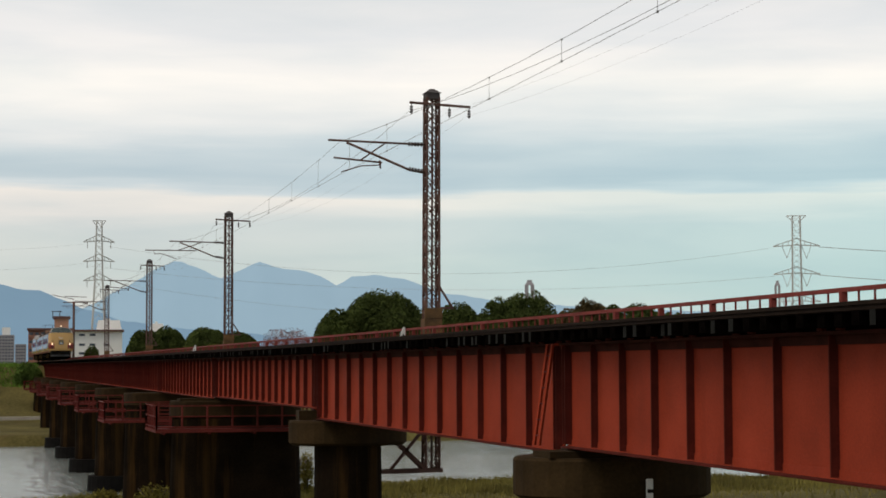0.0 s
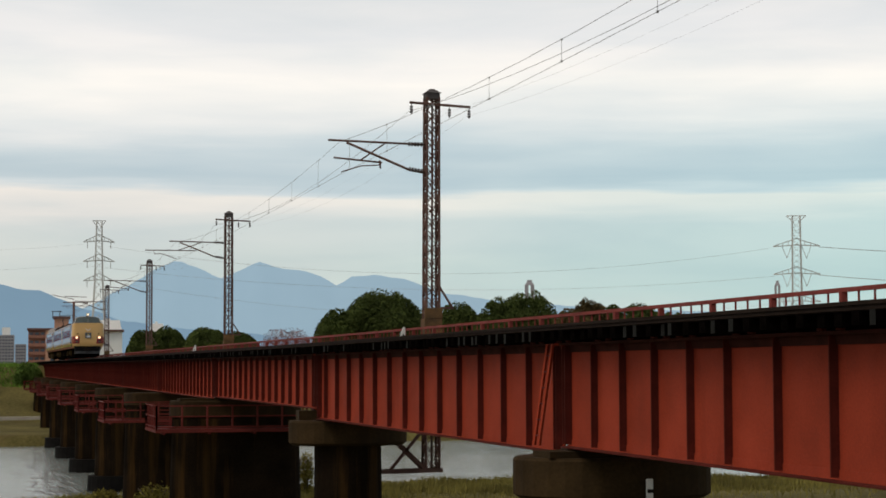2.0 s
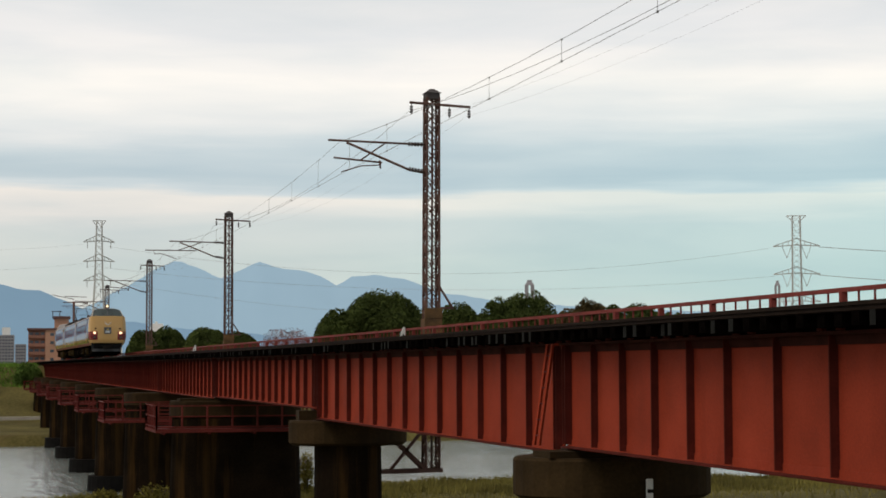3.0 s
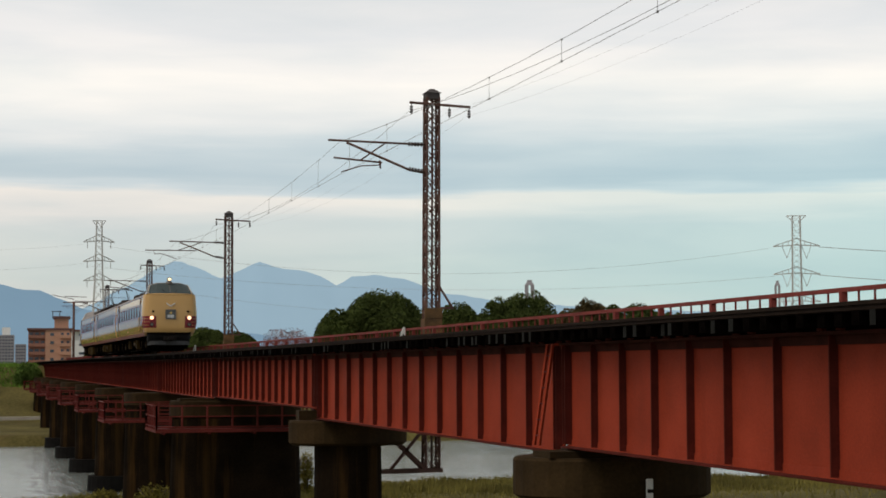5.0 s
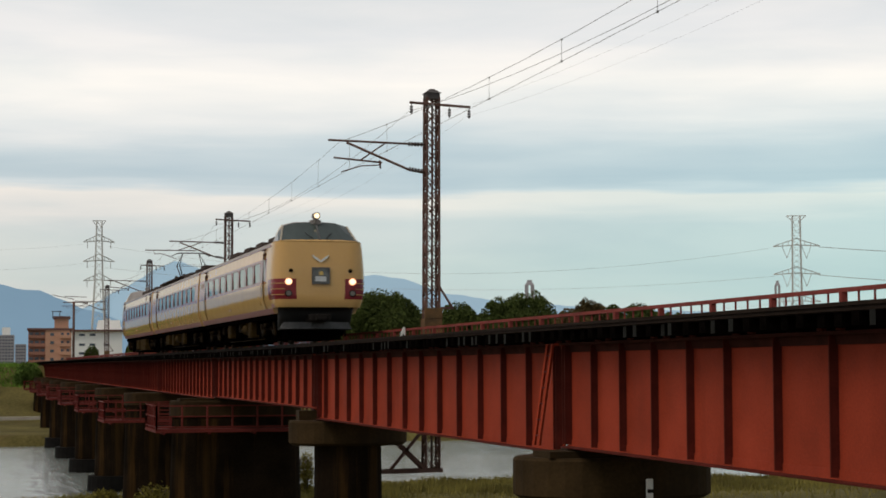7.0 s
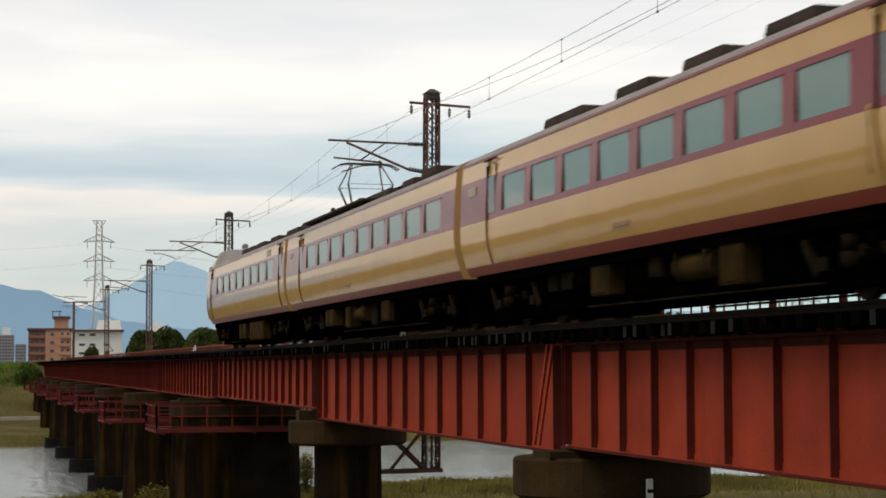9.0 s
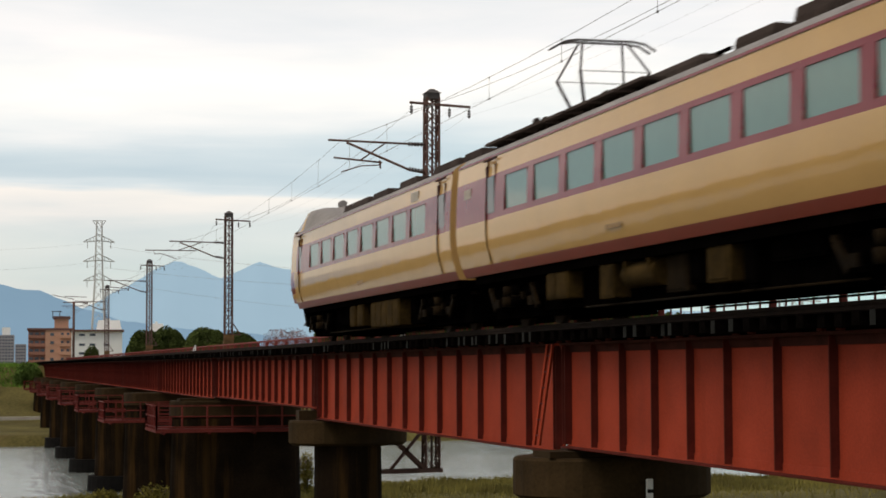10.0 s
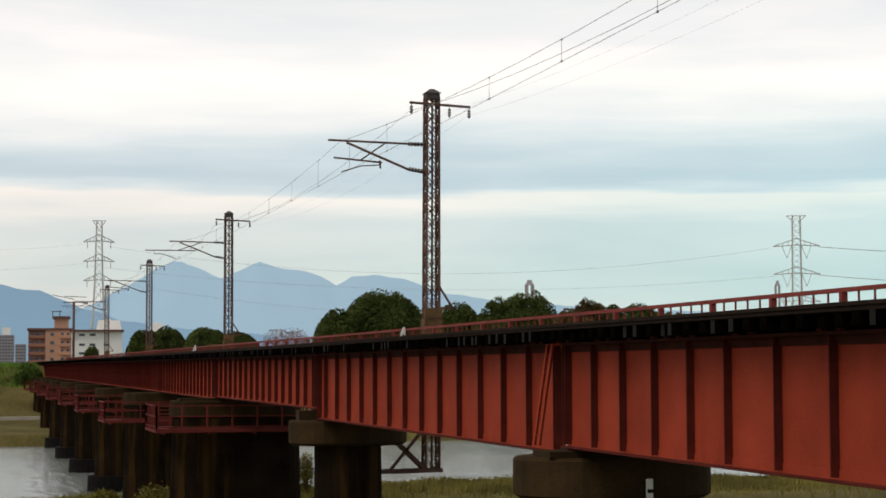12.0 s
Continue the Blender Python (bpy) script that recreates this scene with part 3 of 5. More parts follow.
def build_mast(i):
    y = YM + SM * i
    top = 7.45
    m = tagged(new("overhead_line_mast"), "rust-brown steel lattice mast carrying the overhead line", "mast", "overhead line masts")
    m.matrix_basis = pose(XM, y, 0, 0, .3 if i == 0 else 0, 0)
    bm = bmesh.new()
    lattice(bm, 0, 0, -4.0, top - .05, .212, .188, .40, .056, .046, True)
    tube(bm, [(.02, 0, -3.9), (.02, 0, top - .1)], .035, 8)
    part("column", bm, MASTM, m)
    bm = bmesh.new()
    prism(bm, [(-.21, -.21), (.21, -.21), (.21, .21), (-.21, .21)], top - .1, top + .08)
    prism(bm, [(-.25, -.25), (.25, -.25), (.25, .25), (-.25, .25)], top + .081, top + .22, top=.25)
    part("cap", bm, MASTG, m)
    # top crossarm with hanging insulators
    bm = bmesh.new()
    beam(bm, (-.75, -.25, 7.2), (1.15, -.25, 7.12), .07)
    part("crossarm", bm, MASTM, m)
    for x, z in ((-.70, 7.18), (.50, 7.12), (1.12, 7.1)):
        bm = bmesh.new()
        insulator(bm, x, -.25, z - .03, 3, .05, .08)
        part("insulator", bm, MASTG, m)
    # hinged cantilever over the track
    bm = bmesh.new()
    tube(bm, [(-.22, 0, 5.95), (-3.22, 0, 6.0)], .035)
    tube(bm, [(-.22, 0, 5.08), (-.75, 0, 5.18), (-2.65, 0, 5.94)], .04)
    if i % 2 == 0:
        tube(bm, [(-3.05, 0, 5.47), (-1.55, 0, 5.36)], .03)
        tube(bm, [(-2.2, 0, 5.43), (-1.45, 0, 5.96)], .025)
        tube(bm, [(-1.6, 0, 5.34), (-1.65, 0, 5.28), (-2.2, 0, 5.24), (-2.82, 0, 5.04)], .02)
        tube(bm, [(-1.62, 0, 5.42), (-1.6, 0, 5.18)], .03)
    else:
        tube(bm, [(-4.5, 0, 5.50), (-1.75, 0, 5.50)], .03)
        tube(bm, [(-2.75, 0, 5.50), (-1.45, 0, 5.96)], .025)
        tube(bm, [(-4.05, 0, 5.50), (-4.0, 0, 5.30), (-3.6, 0, 5.32), (-2.82, 0, 5.04)], .02)
    part("cantilever", bm, MASTM, m)
    for z0, x1, z1 in ((5.95, -.75, 5.955), (5.12, -.72, 5.19)):
        bm = bmesh.new()
        for s in range(5):
            t = .15 + .18 * s
            x = -.22 + (x1 + .22) * t
            z = z0 + (z1 - z0) * t
            tube(bm, [(x, 0, z), (x - .045, 0, z)], .07, 8)
        part("insulator", bm, MASTG, m)
    # boards round the foot, brace, and the bracket off the pier
    bm = bmesh.new()
    box(bm, -.27, .27, -.29, -.26, -.1, .62); box(bm, -.27, -.24, -.255, .27, -.1, .62)
    box(bm, -.275, .275, -.30, -.25, .625, .95)
    part("climbing_guard", bm, RUSTB, m, "rusty brown boards round the mast foot")
    bm = bmesh.new()
    beam(bm, (.1, -.2, 1.75), (.62, -.2, .95), .06)
    beam(bm, (.22, -.2, .95), (.66, -.2, .95), .06)
    part("brace", bm, MASTM, m)
    bm = bmesh.new()
    beam(bm, (-2.2, -.25, -4.0), (.3, -.25, -3.95), .1, .12)
    beam(bm, (-2.2, .25, -4.0), (.3, .25, -3.95), .1, .12)
    beam(bm, (-1.6, -.25, -2.6), (-.25, -.25, -3.9), .09)
    beam(bm, (-1.3, -.25, -3.9), (-.2, -.25, -2.6), .09)
    beam(bm, (-1.6, .25, -2.6), (-.25, .25, -3.9), .09)
    part("foot_bracket", bm, MASTM, m)


for i in range(-1, 4):
    build_mast(i)


def wire_line(name, x, za, sag, r, label):
    """A wire hung from mast to mast, sagging between them."""
    bm = bmesh.new()
    pts = []
    for i in range(-2, 4):
        for s in range(13 if i == 3 else 12):
            t = s / 12
            pts.append((x, YM + SM * (i + t), za - sag * 4 * t * (1 - t)))
    tube(bm, pts, r, 4)
    w = part(name, bm, WIREM)
    tagged(w, label, "wire", "overhead wires")
    return w


def build_wires():
    wire_line("contact_wire", XT, 4.98, .06, .0055, "thin copper contact wire over the track")
    wire_line("messenger_wire", XT, 5.98, .64, .0058, "sagging steel messenger wire above the contact wire")
    wire_line("feeder_wire", XM - .70, 6.95, .80, .0065, "dark feeder wire hung along the masts")
    wire_line("return_wire", XM + .50, 6.95, .65, .0018, "thin return wire hung along the masts")
    wire_line("return_wire", XM + 1.12, 6.85, .66, .0018, "thin return wire hung along the masts")
    for i in range(-1, 4):
        for s in range(9):
            t = (s + .72) / 9
            y = YM + SM * (i + t)
            za, zb = 5.98 - .64 * 4 * t * (1 - t), 4.98 - .06 * 4 * t * (1 - t)
            bm = bmesh.new()
            tube(bm, [(XT, y, zb - .02), (XT, y, za)], .004, 4)
            box(bm, XT - .014, XT + .014, y - .02, y + .02, zb - .02, zb + .02)
            box(bm, XT - .012, XT + .012, y - .035, y + .035, za - .014, za + .014)
            d = part("dropper", bm, WIREM)
            tagged(d, "thin dropper between messenger and contact wire", "wire", "droppers")


build_wires()


def build_tpole():
    y = 247
    p = tagged(new("catenary_pole"), "slim dark pole with a crossarm by the far bridge end", "pole")
    p.location = (XM - .2, y, 0)
    bm = bmesh.new()
    tube(bm, [(0, 0, -1.2), (0, 0, 8.0)], .16, 8)
    part("pole", bm, MASTM, p)
    bm = bmesh.new()
    beam(bm, (-1.4, 0, 7.9), (1.8, 0, 7.9), .12)
    beam(bm, (0, 0, 8.3), (-2.9, 0, 8.9), .08)
    beam(bm, (-1.2, 0, 8.7), (1.6, 0, 8.6), .08)
    part("crossarm", bm, MASTM, p)


build_tpole()


def build_marker():
    """Small white triangular trackside marker."""
    for y, x in ((55.3, 12.9), (105.0, 12.4)):
        g = tagged(new("track_marker"), "small white triangular trackside marker with a black figure", "marker", "track markers")
        g.location = (x, y, grade(y) - .62)
        bm = bmesh.new()
        vs = [(-.12, 0, .45), (.15, 0, .45), (.15, 0, 1.0), (.08, 0, 1.0)]
        a = [bm.verts.new((p[0], -.03, p[2])) for p in vs]
        b = [bm.verts.new((p[0], .03, p[2])) for p in vs]
        bm.faces.new(a); bm.faces.new(b[::-1])
        for i in range(4):
            bm.faces.new((a[i], b[i], b[(i + 1) % 4], a[(i + 1) % 4]))
        part("board", bm, WHITE, g)
        part("stake", bm_box(-.03, .03, -.025, .025, 0, .449), MASTM, g)
        bm = bmesh.new()
        beam(bm, (.09, -.036, .52), (.09, -.036, .80), .025, .004)
        beam(bm, (0, -.036, .62), (.12, -.036, .62), .004, .03)
        beam(bm, (.01, -.036, .63), (.08, -.036, .80), .025, .004)
        part("figure", bm, RUBBER, g)


build_marker()


def build_ladder():
    """Access ladder and pipe on the girder end over the first pier."""
    y = P0 + .2
    l = tagged(new("ladder"), "narrow red steel ladder leaning on the girder end", "ladder")
    l.location = (9.78, y, 0)
    for dy in (-.14, .14):
        bm = bmesh.new()
        beam(bm, (-.18, dy + .35, GBOT - .06), (-.03, dy, GTOP - .02), .045)
        part("stile", bm, RED, l)
    for i in range(6):
        t = (i + .6) / 6.3
        x, z, yy = -.18 + .15 * t, GBOT - .06 + (GTOP - GBOT + .04) * t, .35 * (1 - t)
        bm = bmesh.new()
        tube(bm, [(x, yy - .14, z), (x, yy + .14, z)], .014)
        part("rung", bm, PINK, l)


build_ladder()


# ---- train ----
LEN = 19.24           # gangway plane to front corner of a driving car
YC = -(LEN - .55)     # where the nose starts to round


def side_x(z):
    """Half breadth of the car body, bellied at waist height."""
    return 1.473 - (.27 * (1.75 - z) ** 2 if z < 1.75 else .040 * (z - 1.75) ** 2)


SECT = [(side_x(z), z) for z in (.90, .98, 1.07, 1.2, 1.33, 1.46, 1.6, 1.75, 1.885, 1.985, 2.3, 2.63, 2.71, 2.88, 3.07)]
ROOFS = [(1.40, 3.07), (1.385, 3.10), (1.36, 3.13), (1.25, 3.22), (1.0, 3.34), (.6, 3.44), (0, 3.48)]


def side_mat(z):
    return 2 if z < 1.07 else (1 if 1.885 < z < 2.71 else 0)


def car_body(y0, y1, holes, cream_from=None, lamps_to=None):
    """Walls with real window and door openings between y0 and y1; holes: (ya, yb, za, zb)."""
    bm = bmesh.new()
    cuts = sorted({y0, y1, *[h[0] for h in holes], *[h[1] for h in holes]} | ({cream_from, lamps_to} if cream_from else set()))
    cuts = [c for c in cuts if y0 <= c <= y1]
    for s in (-1, 1):
        for (xa, za), (xb, zb) in zip(SECT, SECT[1:]):
            zm = (za + zb) / 2
            for ca, cb in zip(cuts, cuts[1:]):
                ym = (ca + cb) / 2
                if any(h[0] <= ym <= h[1] and h[2] <= zm <= h[3] for h in holes):
                    continue
                vs = [bm.verts.new(v) for v in ((s * xa, ca, za), (s * xa, cb, za), (s * xb, cb, zb), (s * xb, ca, zb))]
                f = bm.faces.new(vs if s > 0 else vs[::-1])
                f.smooth = True
                f.material_index = 0 if (cream_from and ym < cream_from and 1.885 < zm < 2.71) else side_mat(zm)
                if lamps_to and ym < lamps_to and 1.33 < zm < 1.985:
                    f.material_index = 1
    bmesh.ops.remove_doubles(bm, verts=bm.verts, dist=1e-4)
    # floor and end walls
    for y in (y0, y1):
        loop = [(x, z) for x, z in SECT] + [(x, z) for x, z in ROOFS[1:]]
        full = [(x, z) for x, z in loop] + [(-x, z) for x, z in loop[::-1][1:]]
        f = bm.faces.new([bm.verts.new((x, y, z)) for x, z in full])
    f = bm.faces.new([bm.verts.new(v) for v in ((-1.27, y0, .9), (1.27, y0, .9), (1.27, y1, .9), (-1.27, y1, .9))])
    f.material_index = 2
    return bm


def car_roof(y0, y1):
    bm = bmesh.new()
    prof = [(x, z + .002) for x, z in ROOFS] + [(-x, z + .002) for x, z in ROOFS[::-1][1:]]
    a = [bm.verts.new((x, y0, z)) for x, z in prof]
    b = [bm.verts.new((x, y1, z)) for x, z in prof]
    for i in range(len(prof) - 1):
        f = bm.faces.new((a[i], b[i], b[i + 1], a[i + 1]))
        f.smooth = True
    for s in (-1, 1):
        box(bm, s * 1.40 - .02, s * 1.40 + .02, y0, y1, 3.045, 3.085, 1)
    return bm


def window(car, ya, yb, s):
    """A recessed pane with its rubber frame; s is the side."""
    w = part("window", bm_box(s * 1.424 - .01, s * 1.424 + .01, ya - .03, yb + .03, 1.96, 2.65), GLASS, car, "large opaque teal window pane")
    bm = bmesh.new()
    xo = s * 1.452
    za, zb, e = 1.985, 2.63, .016
    for a, b, c, d in ((ya, yb, za, za + e), (ya, yb, zb - e, zb), (ya, ya + e, za + e, zb - e), (yb - e, yb, za + e, zb - e)):
        box(bm, min(xo, s * 1.435), max(xo, s * 1.435), a, b, c, d)
    part("window_frame", bm, TRED, w)


def door(car, ya, yb, s):
    bm = bmesh.new()
    ya, yb = ya - .045, yb + .045
    for (xa, za), (xb, zb) in zip(SECT[2:], SECT[3:]):
        k = .03
        vs = [bm.verts.new(v) for v in ((s * (xa - k), ya, za), (s * (xa - k), yb, za), (s * (xb - k), yb, zb), (s * (xb - k), ya, zb))]
        f = bm.faces.new(vs if s > 0 else vs[::-1])
        f.material_index = side_mat((za + zb) / 2)
        f.smooth = True
    bmesh.ops.remove_doubles(bm, verts=bm.verts, dist=1e-4)
    d = part("door", bm, [CREAM, TRED, TBRED], car)
    bm = bmesh.new()
    for y in (ya + .05, yb - .05):
        box(bm, s * 1.42 - .03, s * 1.42 + .03, y - .014, y + .014, 1.87, 2.9)
    part("door_seal", bm, SEAL, d)
    part("door_window", bm_box(s * 1.434 - .014, s * 1.434 + .014, ya + .14, yb - .14, 2.0, 2.68), SCREEN, d)
    hb = bm_box(s * 1.455 - .012, s * 1.455 + .012, ya - .06, yb + .06, 2.98, 3.01)
    part("door_header", hb, SEAL, d)


def hatch(car, y, s):
    """Small oblong drain flap low on the body side."""
    x = side_x(1.27)
    bm = bmesh.new()
    beam(bm, (s * (x + .004), y - .36, 1.27), (s * (x + .004), y + .36, 1.27), .016, .07)
    part("drain_flap", bm, UBOX2, car, "dull brown drain flap")


def bogie(car, y):
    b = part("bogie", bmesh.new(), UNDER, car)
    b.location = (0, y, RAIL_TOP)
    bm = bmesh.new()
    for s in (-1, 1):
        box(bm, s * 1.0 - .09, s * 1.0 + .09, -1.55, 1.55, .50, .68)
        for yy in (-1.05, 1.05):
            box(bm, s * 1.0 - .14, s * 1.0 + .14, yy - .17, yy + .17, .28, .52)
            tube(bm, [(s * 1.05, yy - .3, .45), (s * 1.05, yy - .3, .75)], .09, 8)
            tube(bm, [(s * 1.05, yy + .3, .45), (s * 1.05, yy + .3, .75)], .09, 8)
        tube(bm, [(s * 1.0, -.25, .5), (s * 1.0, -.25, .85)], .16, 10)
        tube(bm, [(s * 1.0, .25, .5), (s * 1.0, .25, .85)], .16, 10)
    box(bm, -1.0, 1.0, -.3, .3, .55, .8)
    # added block closes the open middle of the bogie
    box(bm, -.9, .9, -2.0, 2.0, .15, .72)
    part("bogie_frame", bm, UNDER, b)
    for s in (-1, 1):
        bm = bmesh.new()
        for yy in (-1.05, 1.05):
            box(bm, s * 1.15 - .03, s * 1.15 + .03, yy - .13, yy + .13, .34, .50)
        box(bm, s * 1.12 - .03, s * 1.12 + .03, -.5, .5, .46, .60)
        part("axle_box", bm, UBOX, b)
        for yy in (-.28, .28):
            bm = bmesh.new()
            for i in range(2):
                tube(bm, [(s * 1.17, yy, .34 + i * .2), (s * 1.17, yy, .52 + i * .2)], .13 - .02 * i, 12)
            part("bolster_spring", bm, UNDER if yy < 0 else UBOX, b)
        for yy in (-1.32, 1.32):
            bm = bmesh.new()
            beam(bm, (s * 1.16, yy - .16, .30), (s * 1.16, yy + .16, .66), .06, .10)
            beam(bm, (s * 1.16, yy + .16, .66), (s * 1.16, yy + .16, .74), .08, .10)
            part("brake_hanger", bm, UBOX, b)
    for yy in (-1.05, 1.05):
        bm = bmesh.new()
        tube(bm, [(-.74, yy, .43), (.74, yy, .43)], .075, 8)
        for s in (-1, 1):
            tube(bm, [(s * .53, yy, .43), (s * .625, yy, .43)], .43, 24)
            tube(bm, [(s * .505, yy, .43), (s * .53, yy, .43)], .455, 24)
        part("wheelset", bm, STEEL, b)


def roof_box(car, y, ly, w=.56, h=.31, base=3.40, mat_=None):
    bm = bmesh.new()
    a = [(-w, y - ly / 2), (w, y - ly / 2), (w, y + ly / 2), (-w, y + ly / 2)]
    prism(bm, a, base - .12, base + h * .6)
    prism(bm, a, base + h * .6 + .0005, base + h, top=.96)
    for s in (-1, 1):
        for i in range(5):
            yy = y - ly / 2 + ly * (i + .5) / 5
            box(bm, s * w - .012, s * w + .012, yy - ly * .07, yy + ly * .07, base + .03, base + h * .5)
    part("air_conditioner", bm, mat_ or ACBOX, car)


def reservoir(car, s, y, l, m):
    """Air reservoir lying along the car, slung by straps."""
    bm = bmesh.new()
    tube(bm, [(s * 1.02, y + .03, .53), (s * 1.02, y + .09, .53), (s * 1.02, y + l - .09, .53), (s * 1.02, y + l - .03, .53)], .20, 14)
    for yy in (y + .2, y + l - .2):
        box(bm, s * 1.02 - .21, s * 1.02 + .21, yy - .03, yy + .03, .52, .745)
    part("air_tank", bm, m, car)


def equipment(car, s, x, y, l, z, m):
    """A box hung under the floor, with raised lids along its face."""
    bm = bmesh.new()
    box(bm, min(x, s * .3), max(x, s * .3), y, y + l, z, .745, bev=.025)
    n = max(1, round(l / .6))
    for i in range(n):
        a, b = y + l * (i + .1) / n, y + l * (i + .9) / n
        box(bm, min(x, x + s * .014), max(x, x + s * .014), a, b, z + .05, .70)
    part("equipment_box", bm, m, car)


def underfloor(car, ya, yb, seed, dusty):
    """dusty: pale boxes and tanks as (near end, far end, underside, is it a tank)."""
    rng = random.Random(seed)
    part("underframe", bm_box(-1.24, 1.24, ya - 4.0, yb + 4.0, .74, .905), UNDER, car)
    # added black filler blocks the open view under the floor
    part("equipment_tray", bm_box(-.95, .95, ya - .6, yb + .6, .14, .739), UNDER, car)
    for a, b, z, tank in dusty:
        for s in (-1, 1):
            if tank:
                reservoir(car, s, a, b - a, DUST)
            else:
                equipment(car, s, s * 1.22, a, b - a, z, DUST)
    y = ya
    while y < yb - .4:
        l = min(rng.choice((.35, .5, .8, 1.1, 1.5)), yb - y)
        z = rng.choice((.20, .28, .36, .44))
        if not any(a - .05 < y + l and y < b + .05 for a, b, *_ in dusty):
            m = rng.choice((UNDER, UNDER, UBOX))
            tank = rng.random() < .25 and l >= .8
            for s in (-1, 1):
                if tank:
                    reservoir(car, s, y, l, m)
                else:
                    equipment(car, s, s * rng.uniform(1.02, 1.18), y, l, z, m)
        y += l + rng.choice((.06, .15, .3, .45))
    for s in (-1, 1):
        bm = bmesh.new()
        tube(bm, [(s * 1.17, ya - 1, .80), (s * 1.17, yb + 1, .80)], .03, 6)
        tube(bm, [(s * 1.02, ya - 1, .12), (s * 1.02, yb - 2, .12)], .02, 6)
        part("pipe", bm, UBOX, car)


def pantograph(car, y):
    p = part("pantograph", bmesh.new(), UNDER, car)
    p.location = (0, y, 0)
    bm = bmesh.new()
    for s in (-1, 1):
        beam(bm, (s * .55, -1.0, 3.68), (s * .55, 1.0, 3.68), .06)
        beam(bm, (-.55, s * .95, 3.68), (.55, s * .95, 3.68), .06)
        for yy in (-.9, .9):
            tube(bm, [(s * .55, yy, 3.42), (s * .55, yy, 3.66)], .07, 8)
    part("base_frame", bm, UNDER, p)
    bm = bmesh.new()
    for s in (-1, 1):
        for e in (-1, 1):
            tube(bm, [(s * .45, e * .35, 3.72), (s * .62, e * .66, 4.28)], .03)
            tube(bm, [(s * .62, e * .66, 4.28), (s * .40, e * .12, 4.88)], .02)
        beam(bm, (-.62, s * .66, 4.28), (.62, s * .66, 4.28), .014)
    part("arm", bm, MASTG, p)
    bm = bmesh.new()
    for e in (-.14, .14):
        tube(bm, [(-.92, e, 4.76), (-.72, e, 4.88), (-.5, e, 4.915), (.5, e, 4.915), (.72, e, 4.88), (.92, e, 4.76)], .022)
    part("collector_head", bm, MASTG, p)


NOSE_N = 14


def nose_ring(inset, w):
    """Plan of the nose from the far side round the front to the near side."""
    pts = []
    for i in range(NOSE_N * 2 + 1):
        a = math.pi * i / (NOSE_N * 2)
        c, s = math.cos(a), math.sin(a)
        x = w * math.copysign(abs(c) ** .30, c)
        y = YC - (.98 - inset) * s ** .5
        pts.append((x, y))
    return pts


def nose_y(x, z):
    """Front face at half-breadth x and height z."""
    w = 1.473
    c = min(1, abs(x) / w) ** (1 / .30)
    s = math.sqrt(max(0, 1 - c * c))
    return YC - (.98 - nose_inset(z)) * s ** .5


def nose_inset(z):
    return .16 * max(0, 1.25 - z) / .5 + .10 * max(0, z - 2.3) / .8


